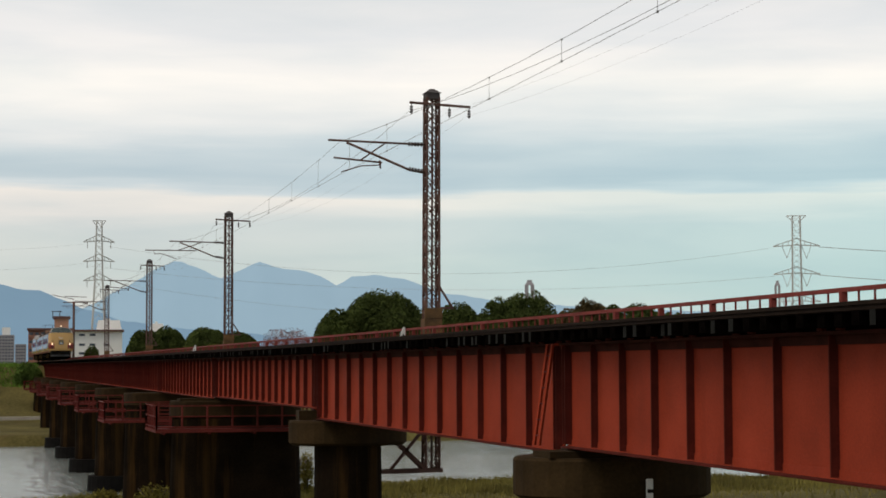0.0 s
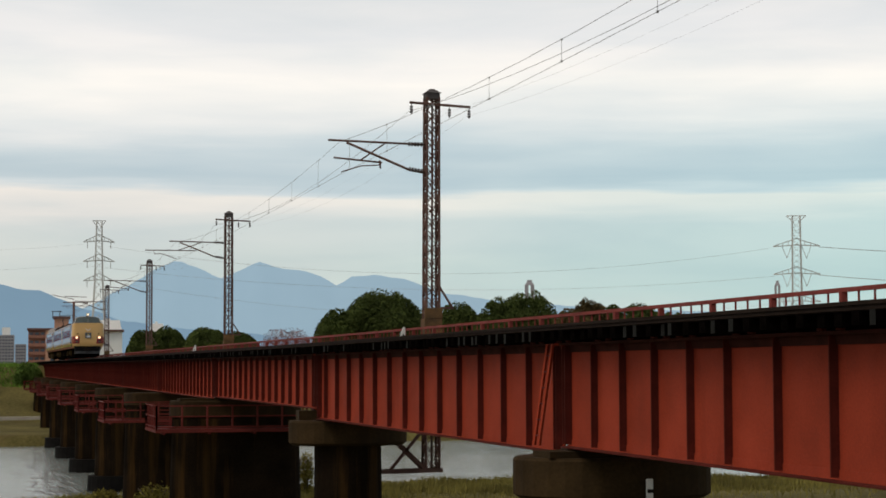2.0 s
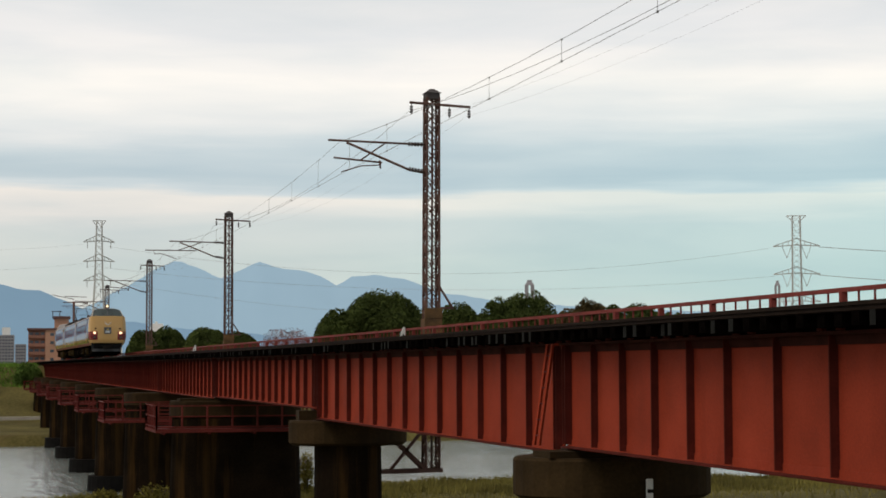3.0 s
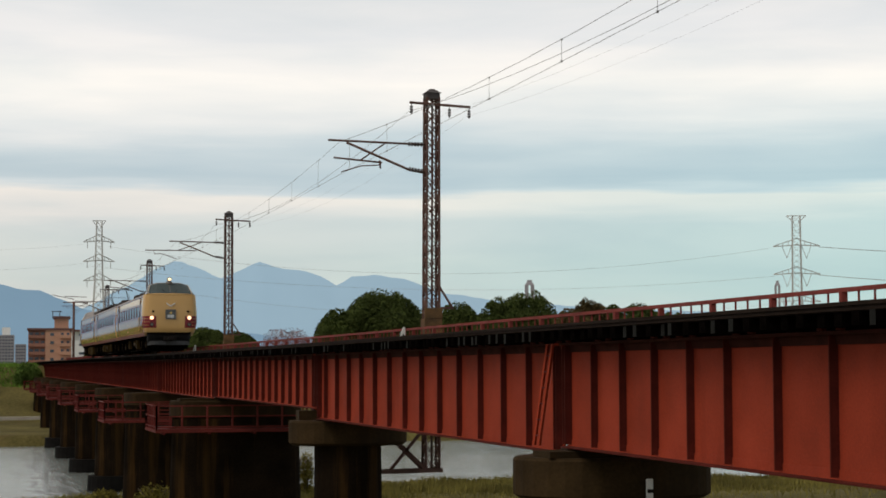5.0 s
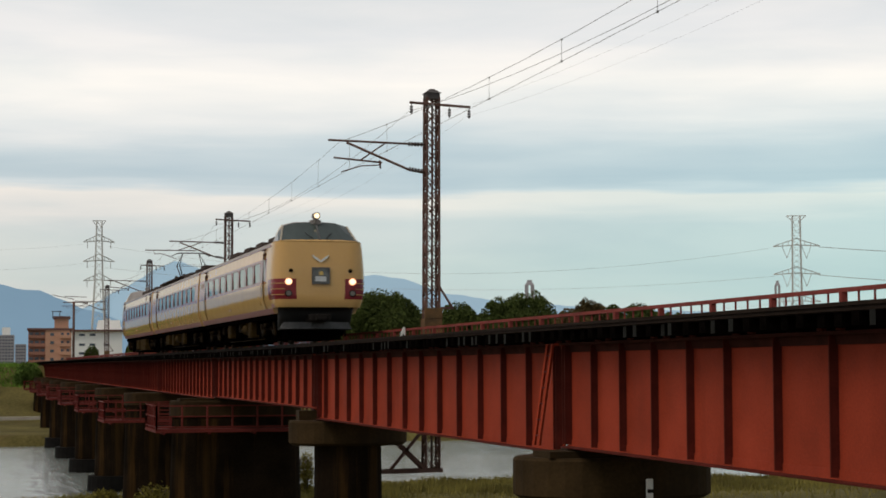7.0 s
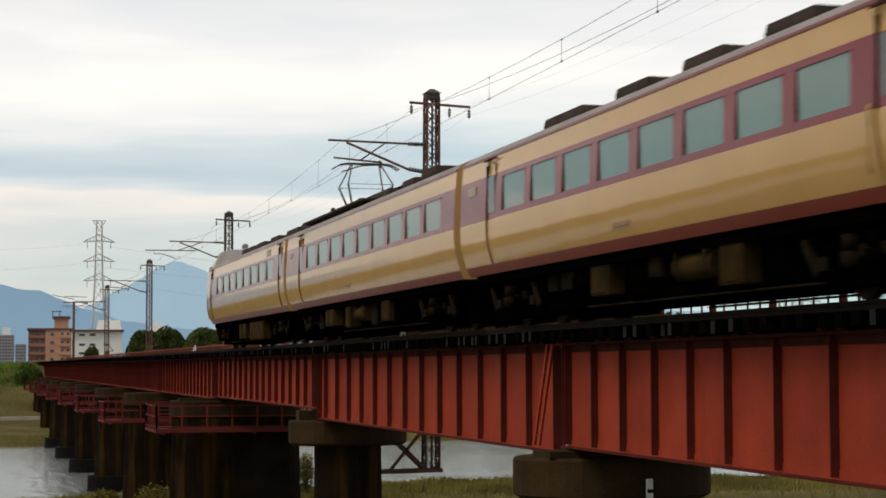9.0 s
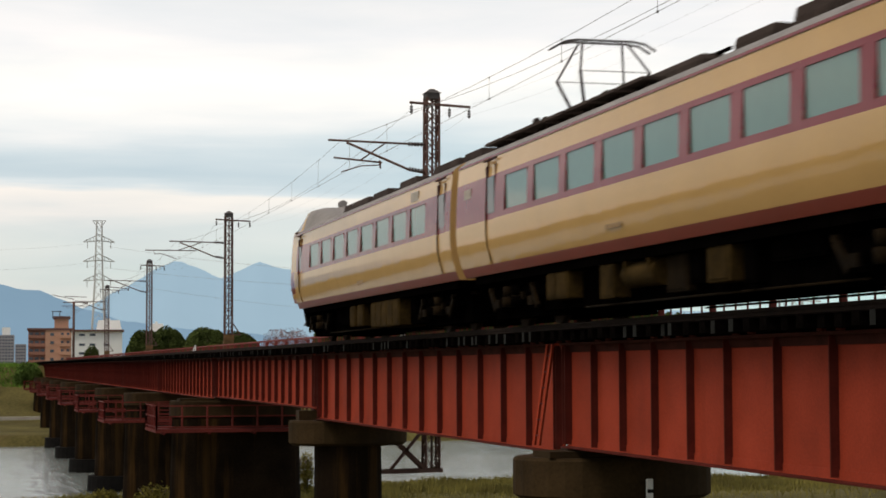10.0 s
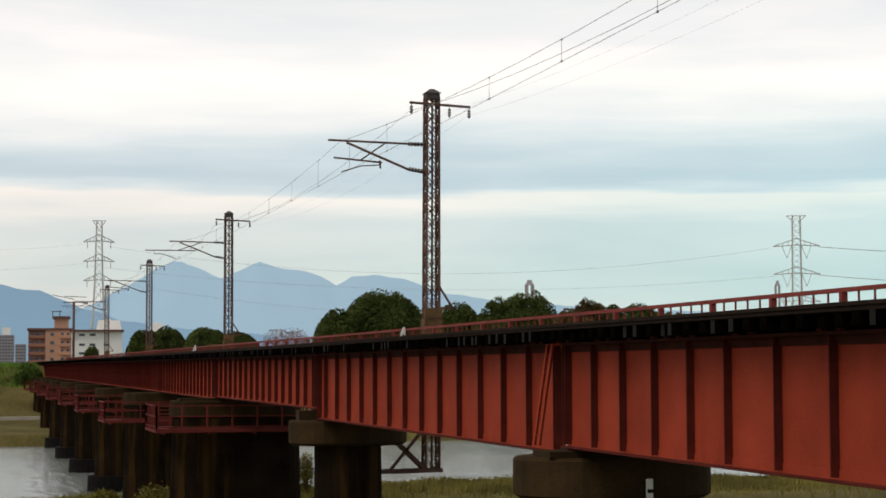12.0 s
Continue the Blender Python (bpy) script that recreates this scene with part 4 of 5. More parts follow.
def build_nose(car, leading):
    rows = [(z, side_x(z)) for z in (1.08, 1.2, 1.33, 1.5, 1.62, 1.82, 1.985, 2.2, 2.45, 2.71, 2.95, 3.07, 3.15)] + [(3.20, 1.36)]
    bm = bmesh.new()
    rings = [[bm.verts.new((x, y, z)) for x, y in nose_ring(nose_inset(z), w)] for z, w in rows]
    for j in range(len(rows) - 1):
        zm = (rows[j][0] + rows[j + 1][0]) / 2
        for i in range(NOSE_N * 2):
            q = (rings[j][i], rings[j + 1][i], rings[j + 1][i + 1], rings[j][i + 1])
            f = bm.faces.new(q)
            f.smooth = True
            xm = abs(sum(v.co.x for v in q) / 4)
            ym = sum(v.co.y for v in q) / 4
            if zm < 1.25 and ym > YC - .45:
                f.material_index = 2
            elif 1.33 < zm < 1.985 and xm > .68:
                f.material_index = 1
    bm.faces.new(rings[-1])
    part("nose", bm, [CREAM, TRED, TBRED], car, "cream nose with maroon lamp panels")
    # cab dome and slanting windscreen
    bm = bmesh.new()
    st = [(YC - .86, 3.20, 1.20, 1.36, 3.16), (YC - .80, 3.25, 1.18, 1.36, 3.16), (YC - .04, 3.87, 1.03, 1.33, 3.13), (YC + .44, 3.92, 1.02, 1.28, 3.17),
          (YC + .85, 3.89, .98, 1.22, 3.2), (YC + 1.35, 3.79, .94, 1.18, 3.22), (YC + 1.9, 3.62, .82, 1.1, 3.24), (YC + 2.5, 3.48, .8, 1.0, 3.26)]
    rings = []
    for y, zt, w, wb, zb in st:
        h = zt - zb
        half = [(wb, 0), (wb - .04, .10), (w + (wb - w) * .42, .56), (w, .82), (w * .62, .965)]
        prof = half + [(0, 1.0)] + [(-x, f) for x, f in half[::-1]]
        rings.append([bm.verts.new((x, y + (.30 * (x / 1.36) ** 2 if y < YC + .1 else 0), zb + h * f)) for x, f in prof])
    for j in range(len(st) - 1):
        for i in range(10):
            f = bm.faces.new((rings[j][i], rings[j + 1][i], rings[j + 1][i + 1], rings[j][i + 1]))
            f.smooth = j > 2
            if j == 0 or (j < 3 and i in (0, 9)) or (j == 2 and i in (1, 2, 7, 8)):
                f.material_index = 2
            elif j == 1:
                f.material_index = 1
    bm.faces.new(rings[-1]); bm.faces.new(rings[0][::-1])
    bmesh.ops.recalc_face_normals(bm, faces=bm.faces)
    cab = part("cab_dome", bm, [ROOF, SCREEN, CREAM], car, "raised grey cab roof with dark slanted windscreen")
    bm = bmesh.new()
    beam(bm, (0, YC - .80, 3.255), (0, YC - .04, 3.875), .05, .03)
    part("windscreen_pillar", bm, SKIRT, cab)
    for s in (-1, 1):
        bm = bmesh.new()
        beam(bm, (s * 1.19, YC - .58, 3.235), (s * 1.02, YC + .12, 3.74), .05, .04)
        part("windscreen_pillar", bm, PANELM, cab)
    for s in (-1, 1):
        bm = bmesh.new()
        beam(bm, (s * .2, YC - .81, 3.27), (s * .42, YC - .52, 3.49), .014)
        part("wiper", bm, RUBBER, cab)
    # top lamp
    bm = bmesh.new()
    tube(bm, [(0, YC + .02, 4.06), (0, YC - .26, 4.06)], .115, 14)
    tube(bm, [(0, YC - .06, 3.78), (0, YC - .06, 4.0)], .10, 10)
    box(bm, -.16, .16, YC - .14, YC + .16, 3.80, 3.93)
    top = part("top_lamp", bm, ROOF, car)
    bm = bmesh.new()
    tube(bm, [(0, YC - .261, 4.06), (0, YC - .285, 4.06)], .078, 14)
    part("lens", bm, LAMP if leading else LENSD, top, "lit warm white lens" if leading else "unlit dark lens")
    # horns, head and tail lamps
    for s in (-1, 1):
        for z, r, lit in ((1.89, .085, leading), (1.52, .08, False)):
            x = s * 1.0
            y = nose_y(x, z)
            bm = bmesh.new()
            tube(bm, [(x, y + .12, z), (x, y - .03, z)], r + .03, 16)
            l = part("head_lamp" if z > 1.7 else "tail_lamp", bm, LAMP_RIM if lit else RUBBER, car)
            bm = bmesh.new()
            tube(bm, [(x, y - .031, z), (x, y - .045, z)], r, 16)
            part("lens", bm, LAMP if lit else LENSD, l, "lit warm white lens" if lit else "unlit dark lens")
        x = s * .93
        y = nose_y(x, 2.24)
        bm = bmesh.new()
        tube(bm, [(x, y + .05, 2.24), (x, y - .02, 2.24)], .065, 12)
        part("horn", bm, UBOX, car)
        for z in (1.48, 1.66, 1.84):
            bm = bmesh.new()
            xs = [1.12 + .04 * i for i in range(8)] + [1.44, 1.455, 1.465]
            tube(bm, [(s * x, nose_y(x, z) - .004, z) for x in xs], .011, 4)
            part("trim_line", bm, CREAM, car)
    # display panel and emblem
    y = nose_y(0, 2.0) - .006
    bm = bmesh.new()
    for a, b, c, d in ((-.28, .28, 1.81, 1.86), (-.28, .28, 2.30, 2.35), (-.28, -.23, 1.86, 2.30), (.23, .28, 1.86, 2.30)):
        box(bm, a, b, y - .035, y + .12, c, d)
    fr = part("display_frame", bm, SKIRT, car)
    part("display", bm_box(-.23, .23, y - .012, y + .1, 1.86, 2.30), PLATE, fr, "dim train name display")
    part("display_band", bm_box(-.17, .17, y - .018, y - .0125, 1.90, 2.06), DISPLAYM, fr)
    part("display_mark", bm_box(-.05, .07, y - .018, y - .0125, 2.10, 2.22), AMBER, fr)
    bm = bmesh.new()
    y = nose_y(0, 2.55) - .012
    for s in (-1, 1):
        vs = [(0, 2.57), (s * .09, 2.64), (s * .26, 2.75), (s * .21, 2.65), (s * .06, 2.54), (0, 2.51)]
        a = [bm.verts.new((x, y - .02, z)) for x, z in vs]
        b = [bm.verts.new((x, y + .12, z)) for x, z in vs]
        bm.faces.new(a if s < 0 else a[::-1]); bm.faces.new(b if s > 0 else b[::-1])
        for i in range(6):
            bm.faces.new((a[i], b[i], b[(i + 1) % 6], a[(i + 1) % 6]))
    bmesh.ops.recalc_face_normals(bm, faces=bm.faces)
    part("emblem", bm, SILVER, car, "plain silver wing-shaped emblem")
    # skirt, snow plough and coupler
    bm = bmesh.new()
    a = nose_ring(.45, 1.24)
    lo = [bm.verts.new((x * .90, y + .42, .36)) for x, y in a]
    hi = [bm.verts.new((x * .96, y + .05, 1.10)) for x, y in a]
    for i in range(len(a) - 1):
        bm.faces.new((lo[i], hi[i], hi[i + 1], lo[i + 1])).smooth = True
    sk = part("skirt", bm, SKIRTD, car, "black front skirt")
    so = sk.modifiers.new("thick", "SOLIDIFY"); so.thickness = .03
    bm = bmesh.new()
    box(bm, -.33, .33, YC - 1.0, YC - .2, .62, .86, bev=.05)
    box(bm, -.16, .16, YC - 1.18, YC - .95, .66, .86, bev=.04)
    part("coupler_cover", bm, RUBBER, car)
    bm = bmesh.new()
    prism(bm, [(-1.14, YC - .16), (-.2, YC - .56), (.2, YC - .56), (1.14, YC - .16), (1.14, YC - .06), (-1.14, YC - .06)], .40, .62, top=.9)
    part("plough", bm, PLOUGH, car)


def driving_car(door_at, win_from, n, boxes, seed, label, panel, dusty, leading=True):
    car = tagged(new("railcar"), label, "railcar", "train cars")
    holes = []
    wins = [(-(win_from + i * 1.756) - 1.40, -(win_from + i * 1.756)) for i in range(n)]
    d0 = (-door_at - .62, -door_at)
    cab = (-(LEN - 1.36), -(LEN - 1.86))
    for w in wins:
        holes.append((*w, 1.97, 2.64))
    for d in (d0, (min(cab), max(cab))):
        holes.append((*d, 1.06, 2.99))
    part("body", car_body(YC, -.25, holes, min(cab) - .32, YC + .2), [CREAM, TRED, TBRED], car)
    part("roof", car_roof(YC - .1, -.25), [ROOF, TRED], car, "sooty grey roof with maroon gutter")
    for s in (-1, 1):
        for w in wins:
            window(car, *w, s)
        for d in (d0, (min(cab), max(cab))):
            door(car, *d, s)
        # handrails by the cab door
        for y in (min(cab) - .1, max(cab) + .1):
            bm = bmesh.new()
            tube(bm, [(s * 1.475, y, 1.2), (s * 1.50, y, 1.25), (s * 1.50, y, 1.9), (s * 1.47, y, 1.95)], .014)
            part("grab_rail", bm, CREAM, car)
        hatch(car, -9.3, s)
        y, z, a, b = panel
        part("side_panel", bm_box(s * (side_x(z) + .004) - .012, s * (side_x(z) + .004) + .012, y - a, y + a, z - b, z + b), PANELM, car, "pale side panel")
    build_nose(car, leading)
    for y, l in boxes:
        roof_box(car, y, l)
    underfloor(car, -14.2, -4.6, seed, dusty)
    bogie(car, -2.8)
    bogie(car, -16.4)
    part("gangway", bm_box(-.62, .62, -.26, -.001, 1.0, 3.1, bev=.04), RUBBER, car, "dark rubber gangway bellows")
    return car


def middle_car(label):
    """Car from y 0 (gangway at its far end) to -20.5."""
    car = tagged(new("railcar"), label, "railcar", "train cars")
    wins = [(-(3.60 + i * 1.765) - 1.41, -(3.60 + i * 1.765)) for i in range(9)]
    d0 = (-2.98, -2.36)
    holes = [(*w, 1.97, 2.64) for w in wins] + [(*d0, 1.06, 2.99)]
    part("body", car_body(-20.25, -.25, holes), [CREAM, TRED, TBRED], car)
    part("roof", car_roof(-20.25, -.25), [ROOF, TRED], car, "sooty grey roof with maroon gutter")
    for s in (-1, 1):
        for w in wins:
            window(car, *w, s)
        door(car, *d0, s)
        hatch(car, -9.3, s)
        part("vent_panel", bm_box(s * 1.442 - .02, s * 1.442 + .02, -1.3, -.85, 2.40, 2.58), PANELM, car)
    for y, l, w, h in ((-1.5, 2.2, .6, .22), (-8.9, 4.6, .75, .22), (-12.75, 1.3, .66, .26), (-14.6, 1.35, .62, .34)):
        roof_box(car, y, l, w, h)
    pantograph(car, -4.72)
    bm = bmesh.new()
    for x in (-.5, .5):
        tube(bm, [(x, -6.4, 3.62), (x, -11.6, 3.62)], .03)
    for i in range(4):
        tube(bm, [(.5, -6.5 - i * 1.4, 3.4), (.5, -6.5 - i * 1.4, 3.6)], .05, 8)
    part("roof_busbar", bm, UNDER, car)
    # duckboards and switchgear round the pantograph
    for x in (-.95, .95):
        bm = bmesh.new()
        for i in range(7):
            box(bm, x - .2, x + .2, -1.2 - i * 1.25 - 1.15, -1.2 - i * 1.25, 3.42, 3.47)
            for yy in (-1.5 - i * 1.25, -2.1 - i * 1.25):
                box(bm, x - .03, x + .03, yy - .04, yy + .04, 3.25, 3.42)
        part("duckboard", bm, ACBOX, car)
    for x, y, h in ((-.45, -2.25, .34), (.3, -2.9, .28), (-.5, -6.35, .26), (.45, -6.6, .3), (-.2, -7.0, .24), (-.6, -3.3, .22)):
        bm = bmesh.new()
        tube(bm, [(x, y, 3.38), (x, y, 3.46 + h)], .035, 8)
        for i in range(4):
            z = 3.46 + h * i / 4
            tube(bm, [(x, y, z), (x, y, z + .035)], .085, 10)
        tube(bm, [(x, y - .07, 3.47 + h), (x, y + .07, 3.47 + h)], .06, 8)
        part("roof_insulator", bm, ACBOX, car)
    underfloor(car, -15.6, -4.8, 17, [(-6.44, -5.3, .28, False), (-8.7, -8.05, .2, False), (-10.4, -9.0, .3, True), (-13.2, -12.4, .25, False)])
    bogie(car, -3.0)
    bogie(car, -17.5)
    part("gangway", bm_box(-.62, .62, -.26, -.001, 1.0, 3.1, bev=.04), RUBBER, car, "dark rubber gangway bellows")
    part("gangway", bm_box(-.62, .62, -20.499, -20.24, 1.0, 3.1, bev=.04), RUBBER, car, "dark rubber gangway bellows")
    return car


AC = [(-3.85, 2.2), (-7.4, 1.5), (-10.35, 1.5), (-13.3, 1.5), (-15.75, .9)]
AC_REAR = [(-1.9, 1.45), (-4.2, 2.3), (-7.87, 1.75), (-10.95, 1.8), (-13.5, 2.2), (-15.2, 1.0)]
front_car = driving_car(2.08, 3.12, 8, AC, 3, "cream and maroon driving railcar with lit headlamps leading the train", (-1.1, 2.50, .27, .085),
                        [(-8.15, -7.3, .26, False), (-12.2, -10.75, .3, True), (-13.25, -12.5, .2, False)])
mid_car = middle_car("cream and maroon middle railcar with a raised pantograph")
rear_car = driving_car(.72, 2.37, 8, AC_REAR, 8, "cream and maroon driving railcar at the train's tail", (-3.4, 2.86, .34, .10),
                       [(-8.95, -5.9, .12, False), (-10.6, -9.9, .2, False), (-11.5, -10.9, .2, False)], False)


# the bodies are stretched sideways to fit the camera's view; the bogies keep the gauge
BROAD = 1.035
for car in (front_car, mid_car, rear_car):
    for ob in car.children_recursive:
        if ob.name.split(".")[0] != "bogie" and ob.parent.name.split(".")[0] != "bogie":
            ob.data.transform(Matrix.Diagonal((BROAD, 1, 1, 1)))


# ---- far bank ----
LEAF = mat("dark_evergreen_leaves", (.058, .078, .02), .9, 0, .3, .35, 0, 4, spec=.1)
LEAF_G = mat("fresh_green_leaves", (.085, .14, .03), .9, 0, .35, .5, 0, 4, spec=.1)
LEAF_B = mat("browned_autumn_leaves", (.075, .055, .022), .9, 0, .5, .35, 0, 4, spec=.1)
LEAF_P = mat("bare_reddish_twigs", (.20, .10, .09), .9, 0, .3, .5, 0, 4)
BARK = mat("brown_bark", (.07, .05, .035), .9, 0, .3, 2, .2, 15)
APT = mat("pinkish_tile_wall", (.50, .27, .18), .8, 0, .12, .1, 0, 2)
APT_D = mat("brown_balcony_wall", (.30, .13, .09), .8, 0, .15, .1, 0, 2)
WWALL = mat("white_render_wall", (.80, .80, .78), .8, 0, .08, .1, 0, 2)
GWALL = mat("grey_tower_wall", (.26, .25, .27), .8, 0, .1, .1, 0, 2)
BROWN = mat("brown_roof_edge", (.13, .06, .05), .8, 0, .1, .3, 0, 2)
PANE = mat("dark_pane", (.06, .08, .11), .15, 0, .2, .2, 0, 2)


def at(x, dist):
    """A spot on the ground plan in the direction of view x degrees right of the bridge's line."""
    return (dist * math.sin(radians(x)), dist * math.cos(radians(x)))


LABELS = {"fresh_green_leaves": "bright green bush on the levee beside the bridge end", "": "dark green rounded evergreen tree on the far bank", "browned_autumn_leaves": "browning autumn tree on the far bank",
          "bare_reddish_twigs": "bare reddish autumn tree on the far bank"}


def tree(deg, dist, base, height, width, seed, leaf=None, n=26000, lobes=14, size=.19):
    rng = np.random.default_rng(seed)
    x, y = at(deg, dist)
    t = tagged(new("tree"), LABELS[leaf.name if leaf else ""], "tree", "far bank trees")
    t.location = (x, y, base)
    bm = bmesh.new()
    h = height
    tube(bm, [(0, 0, -.6), (.1, .05, h * .2), (-.05, 0, h * .45)], .28, 8)
    tube(bm, [(0, 0, h * .42), (.1, 0, h * .75)], .13, 6)
    for i in range(6):
        a = i * 1.05 + seed
        tube(bm, [(0, 0, h * (.2 + .05 * i)), (math.cos(a) * width * .2, math.sin(a) * width * .15, h * .5), (math.cos(a) * width * .36, math.sin(a) * width * .3, h * .66)], .07, 5)
    part("trunk", bm, BARK, t)
    cs = []
    for i in range(lobes):
        a = 2 * math.pi * i / lobes + rng.uniform(-.3, .3)
        rr = rng.uniform(.2, .40)
        cs.append((math.cos(a) * rr * width, math.sin(a) * rr * width * .8, h * rng.uniform(.25, .80 - rr * .55), width * rng.uniform(.15, .21)))
    cs.append((0, 0, h * .74, width * .22)); cs.append((width * .22, 0, h * .58, width * .2)); cs.append((-width * .2, 0, h * .6, width * .2)); cs.append((width * .1, 0, h * .5, width * .28)); cs.append((-width * .12, 0, h * .42, width * .28))
    cs = np.array(cs)
    pick = rng.integers(0, len(cs), n)
    d = rng.normal(size=(n, 3)); d /= np.linalg.norm(d, axis=1)[:, None]
    rad = cs[pick, 3] * rng.uniform(.72, 1.04, n)
    c = cs[pick, :3] + d * rad[:, None] * np.array([1, 1, min(1.0, h / width * 1.0)])
    c = c[(c[:, 2] > .2) & (c[:, 2] < h * 1.02)]
    c[:, 2] *= h * .94 / np.percentile(c[:, 2], 97)
    c[:, 0] *= width * .5 / np.percentile(np.abs(c[:, 0]), 98.5)
    lump = np.array([noise.noise((p[0] * .55, p[1] * .55, seed)) for p in c])
    dome = h * np.sqrt(np.clip(1 - (np.abs(c[:, 0]) / (width * .53)) ** 2.4, 0, 1)) * (1 + .10 * lump)
    c = c[c[:, 2] < np.maximum(dome, h * .22)]
    n = len(c)
    d = rng.normal(size=(n, 3))
    u = rng.normal(size=(n, 3)); u /= np.linalg.norm(u, axis=1)[:, None]
    v = np.cross(u, d + rng.normal(size=(n, 3)) * .5); v /= np.linalg.norm(v, axis=1)[:, None]
    s = size * rng.uniform(.5, 1.3, n)[:, None]
    quads = np.stack([c - u * s, c + v * s * .6, c + u * s, c - v * s * .6], 1).reshape(-1, 3)
    faces = np.arange(n * 4).reshape(-1, 4)
    mesh_np("crown", quads.tolist(), faces.tolist(), leaf or LEAF, t)


# placed to fit the camera's view: bearings of both sides, rise above eye level in mils, distance
def tree_between(a, b, top, dist, seed, base=-.4, **kw):
    width = dist * radians(b - a) * 1.04
    z = top * .001 * dist - .61
    tree((a + b) / 2, dist, base, z - base, width, seed, **kw)


tree_between(10.46, 12.108, 31.0, 262, 1)
tree_between(11.231, 13.9, 40.82, 262, 2, n=48000, lobes=18)
tree_between(12.81, 14.568, 31.0, 275, 14)
tree_between(14.041, 15.711, 34.07, 268, 3)
tree_between(15.447, 16.94, 36.52, 262, 4)
tree_between(15.974, 18.115, 39.59, 270, 5, n=32000, lobes=16)
tree_between(17.73, 18.955, 29.77, 250, 6, leaf=LEAF_B)
tree_between(18.343, 19.74, 35.6, 255, 7, leaf=LEAF_B)
tree_between(19.304, 20.176, 31.92, 260, 8)
tree_between(19.828, 21.305, 32.84, 258, 9)
tree_between(20.872, 22.429, 28.54, 258, 15)
tree_between(4.711, 5.842, 19.33, 262, 10)
tree_between(5.361, 6.53, 21.18, 266, 11)
tree_between(6.461, 7.811, 20.87, 262, 12)
tree_between(7.395, 8.784, 18.11, 262, 16)
tree_between(8.697, 10.53, 21.18, 262, 13, leaf=LEAF_P, n=3500, size=.11)
tree_between(1.3, 2.271, 2.76, 246, 21, base=-5.0, n=9000, size=.17, leaf=LEAF_G)
tree_between(3.418, 3.893, 11.36, 240, 17, n=1600, size=.15)


def facade(thing, x0, x1, z0, z1, y, cols, rows, wm, w=.55, h=.5, ledge=False, lm=None):
    for r in range(rows):
        for c in range(cols):
            cx = x0 + (x1 - x0) * (c + .5) / cols
            cz = z0 + (z1 - z0) * (r + .5) / rows
            ww, hh = (x1 - x0) / cols * w / 2, (z1 - z0) / rows * h / 2
            o = part("window", bm_box(cx - ww, cx + ww, y - .12, y + .05, cz - hh, cz + hh), wm, thing)
        if ledge:
            zz = z0 + (z1 - z0) * r / rows
            part("balcony", bm_box(x0, x1, y - 1.3, y - .001, zz + .1, zz + 1.2), lm, thing)


def building(name, deg, dist, label, z0=-5.4):
    b = tagged(new(name), label, "building")
    x, y = at(deg, dist)
    b.matrix_basis = pose(x, y, 0, 0, 0, -deg)
    return b


# far buildings and towers are placed and sized to fit the camera's view
def arc(mils, dist):
    """Breadth of an angle in mils at a distance."""
    return mils * .001 * dist


def rise(mils, dist):
    """Height of what stands so many mils above eye level at a distance."""
    return mils * .001 * dist - .86


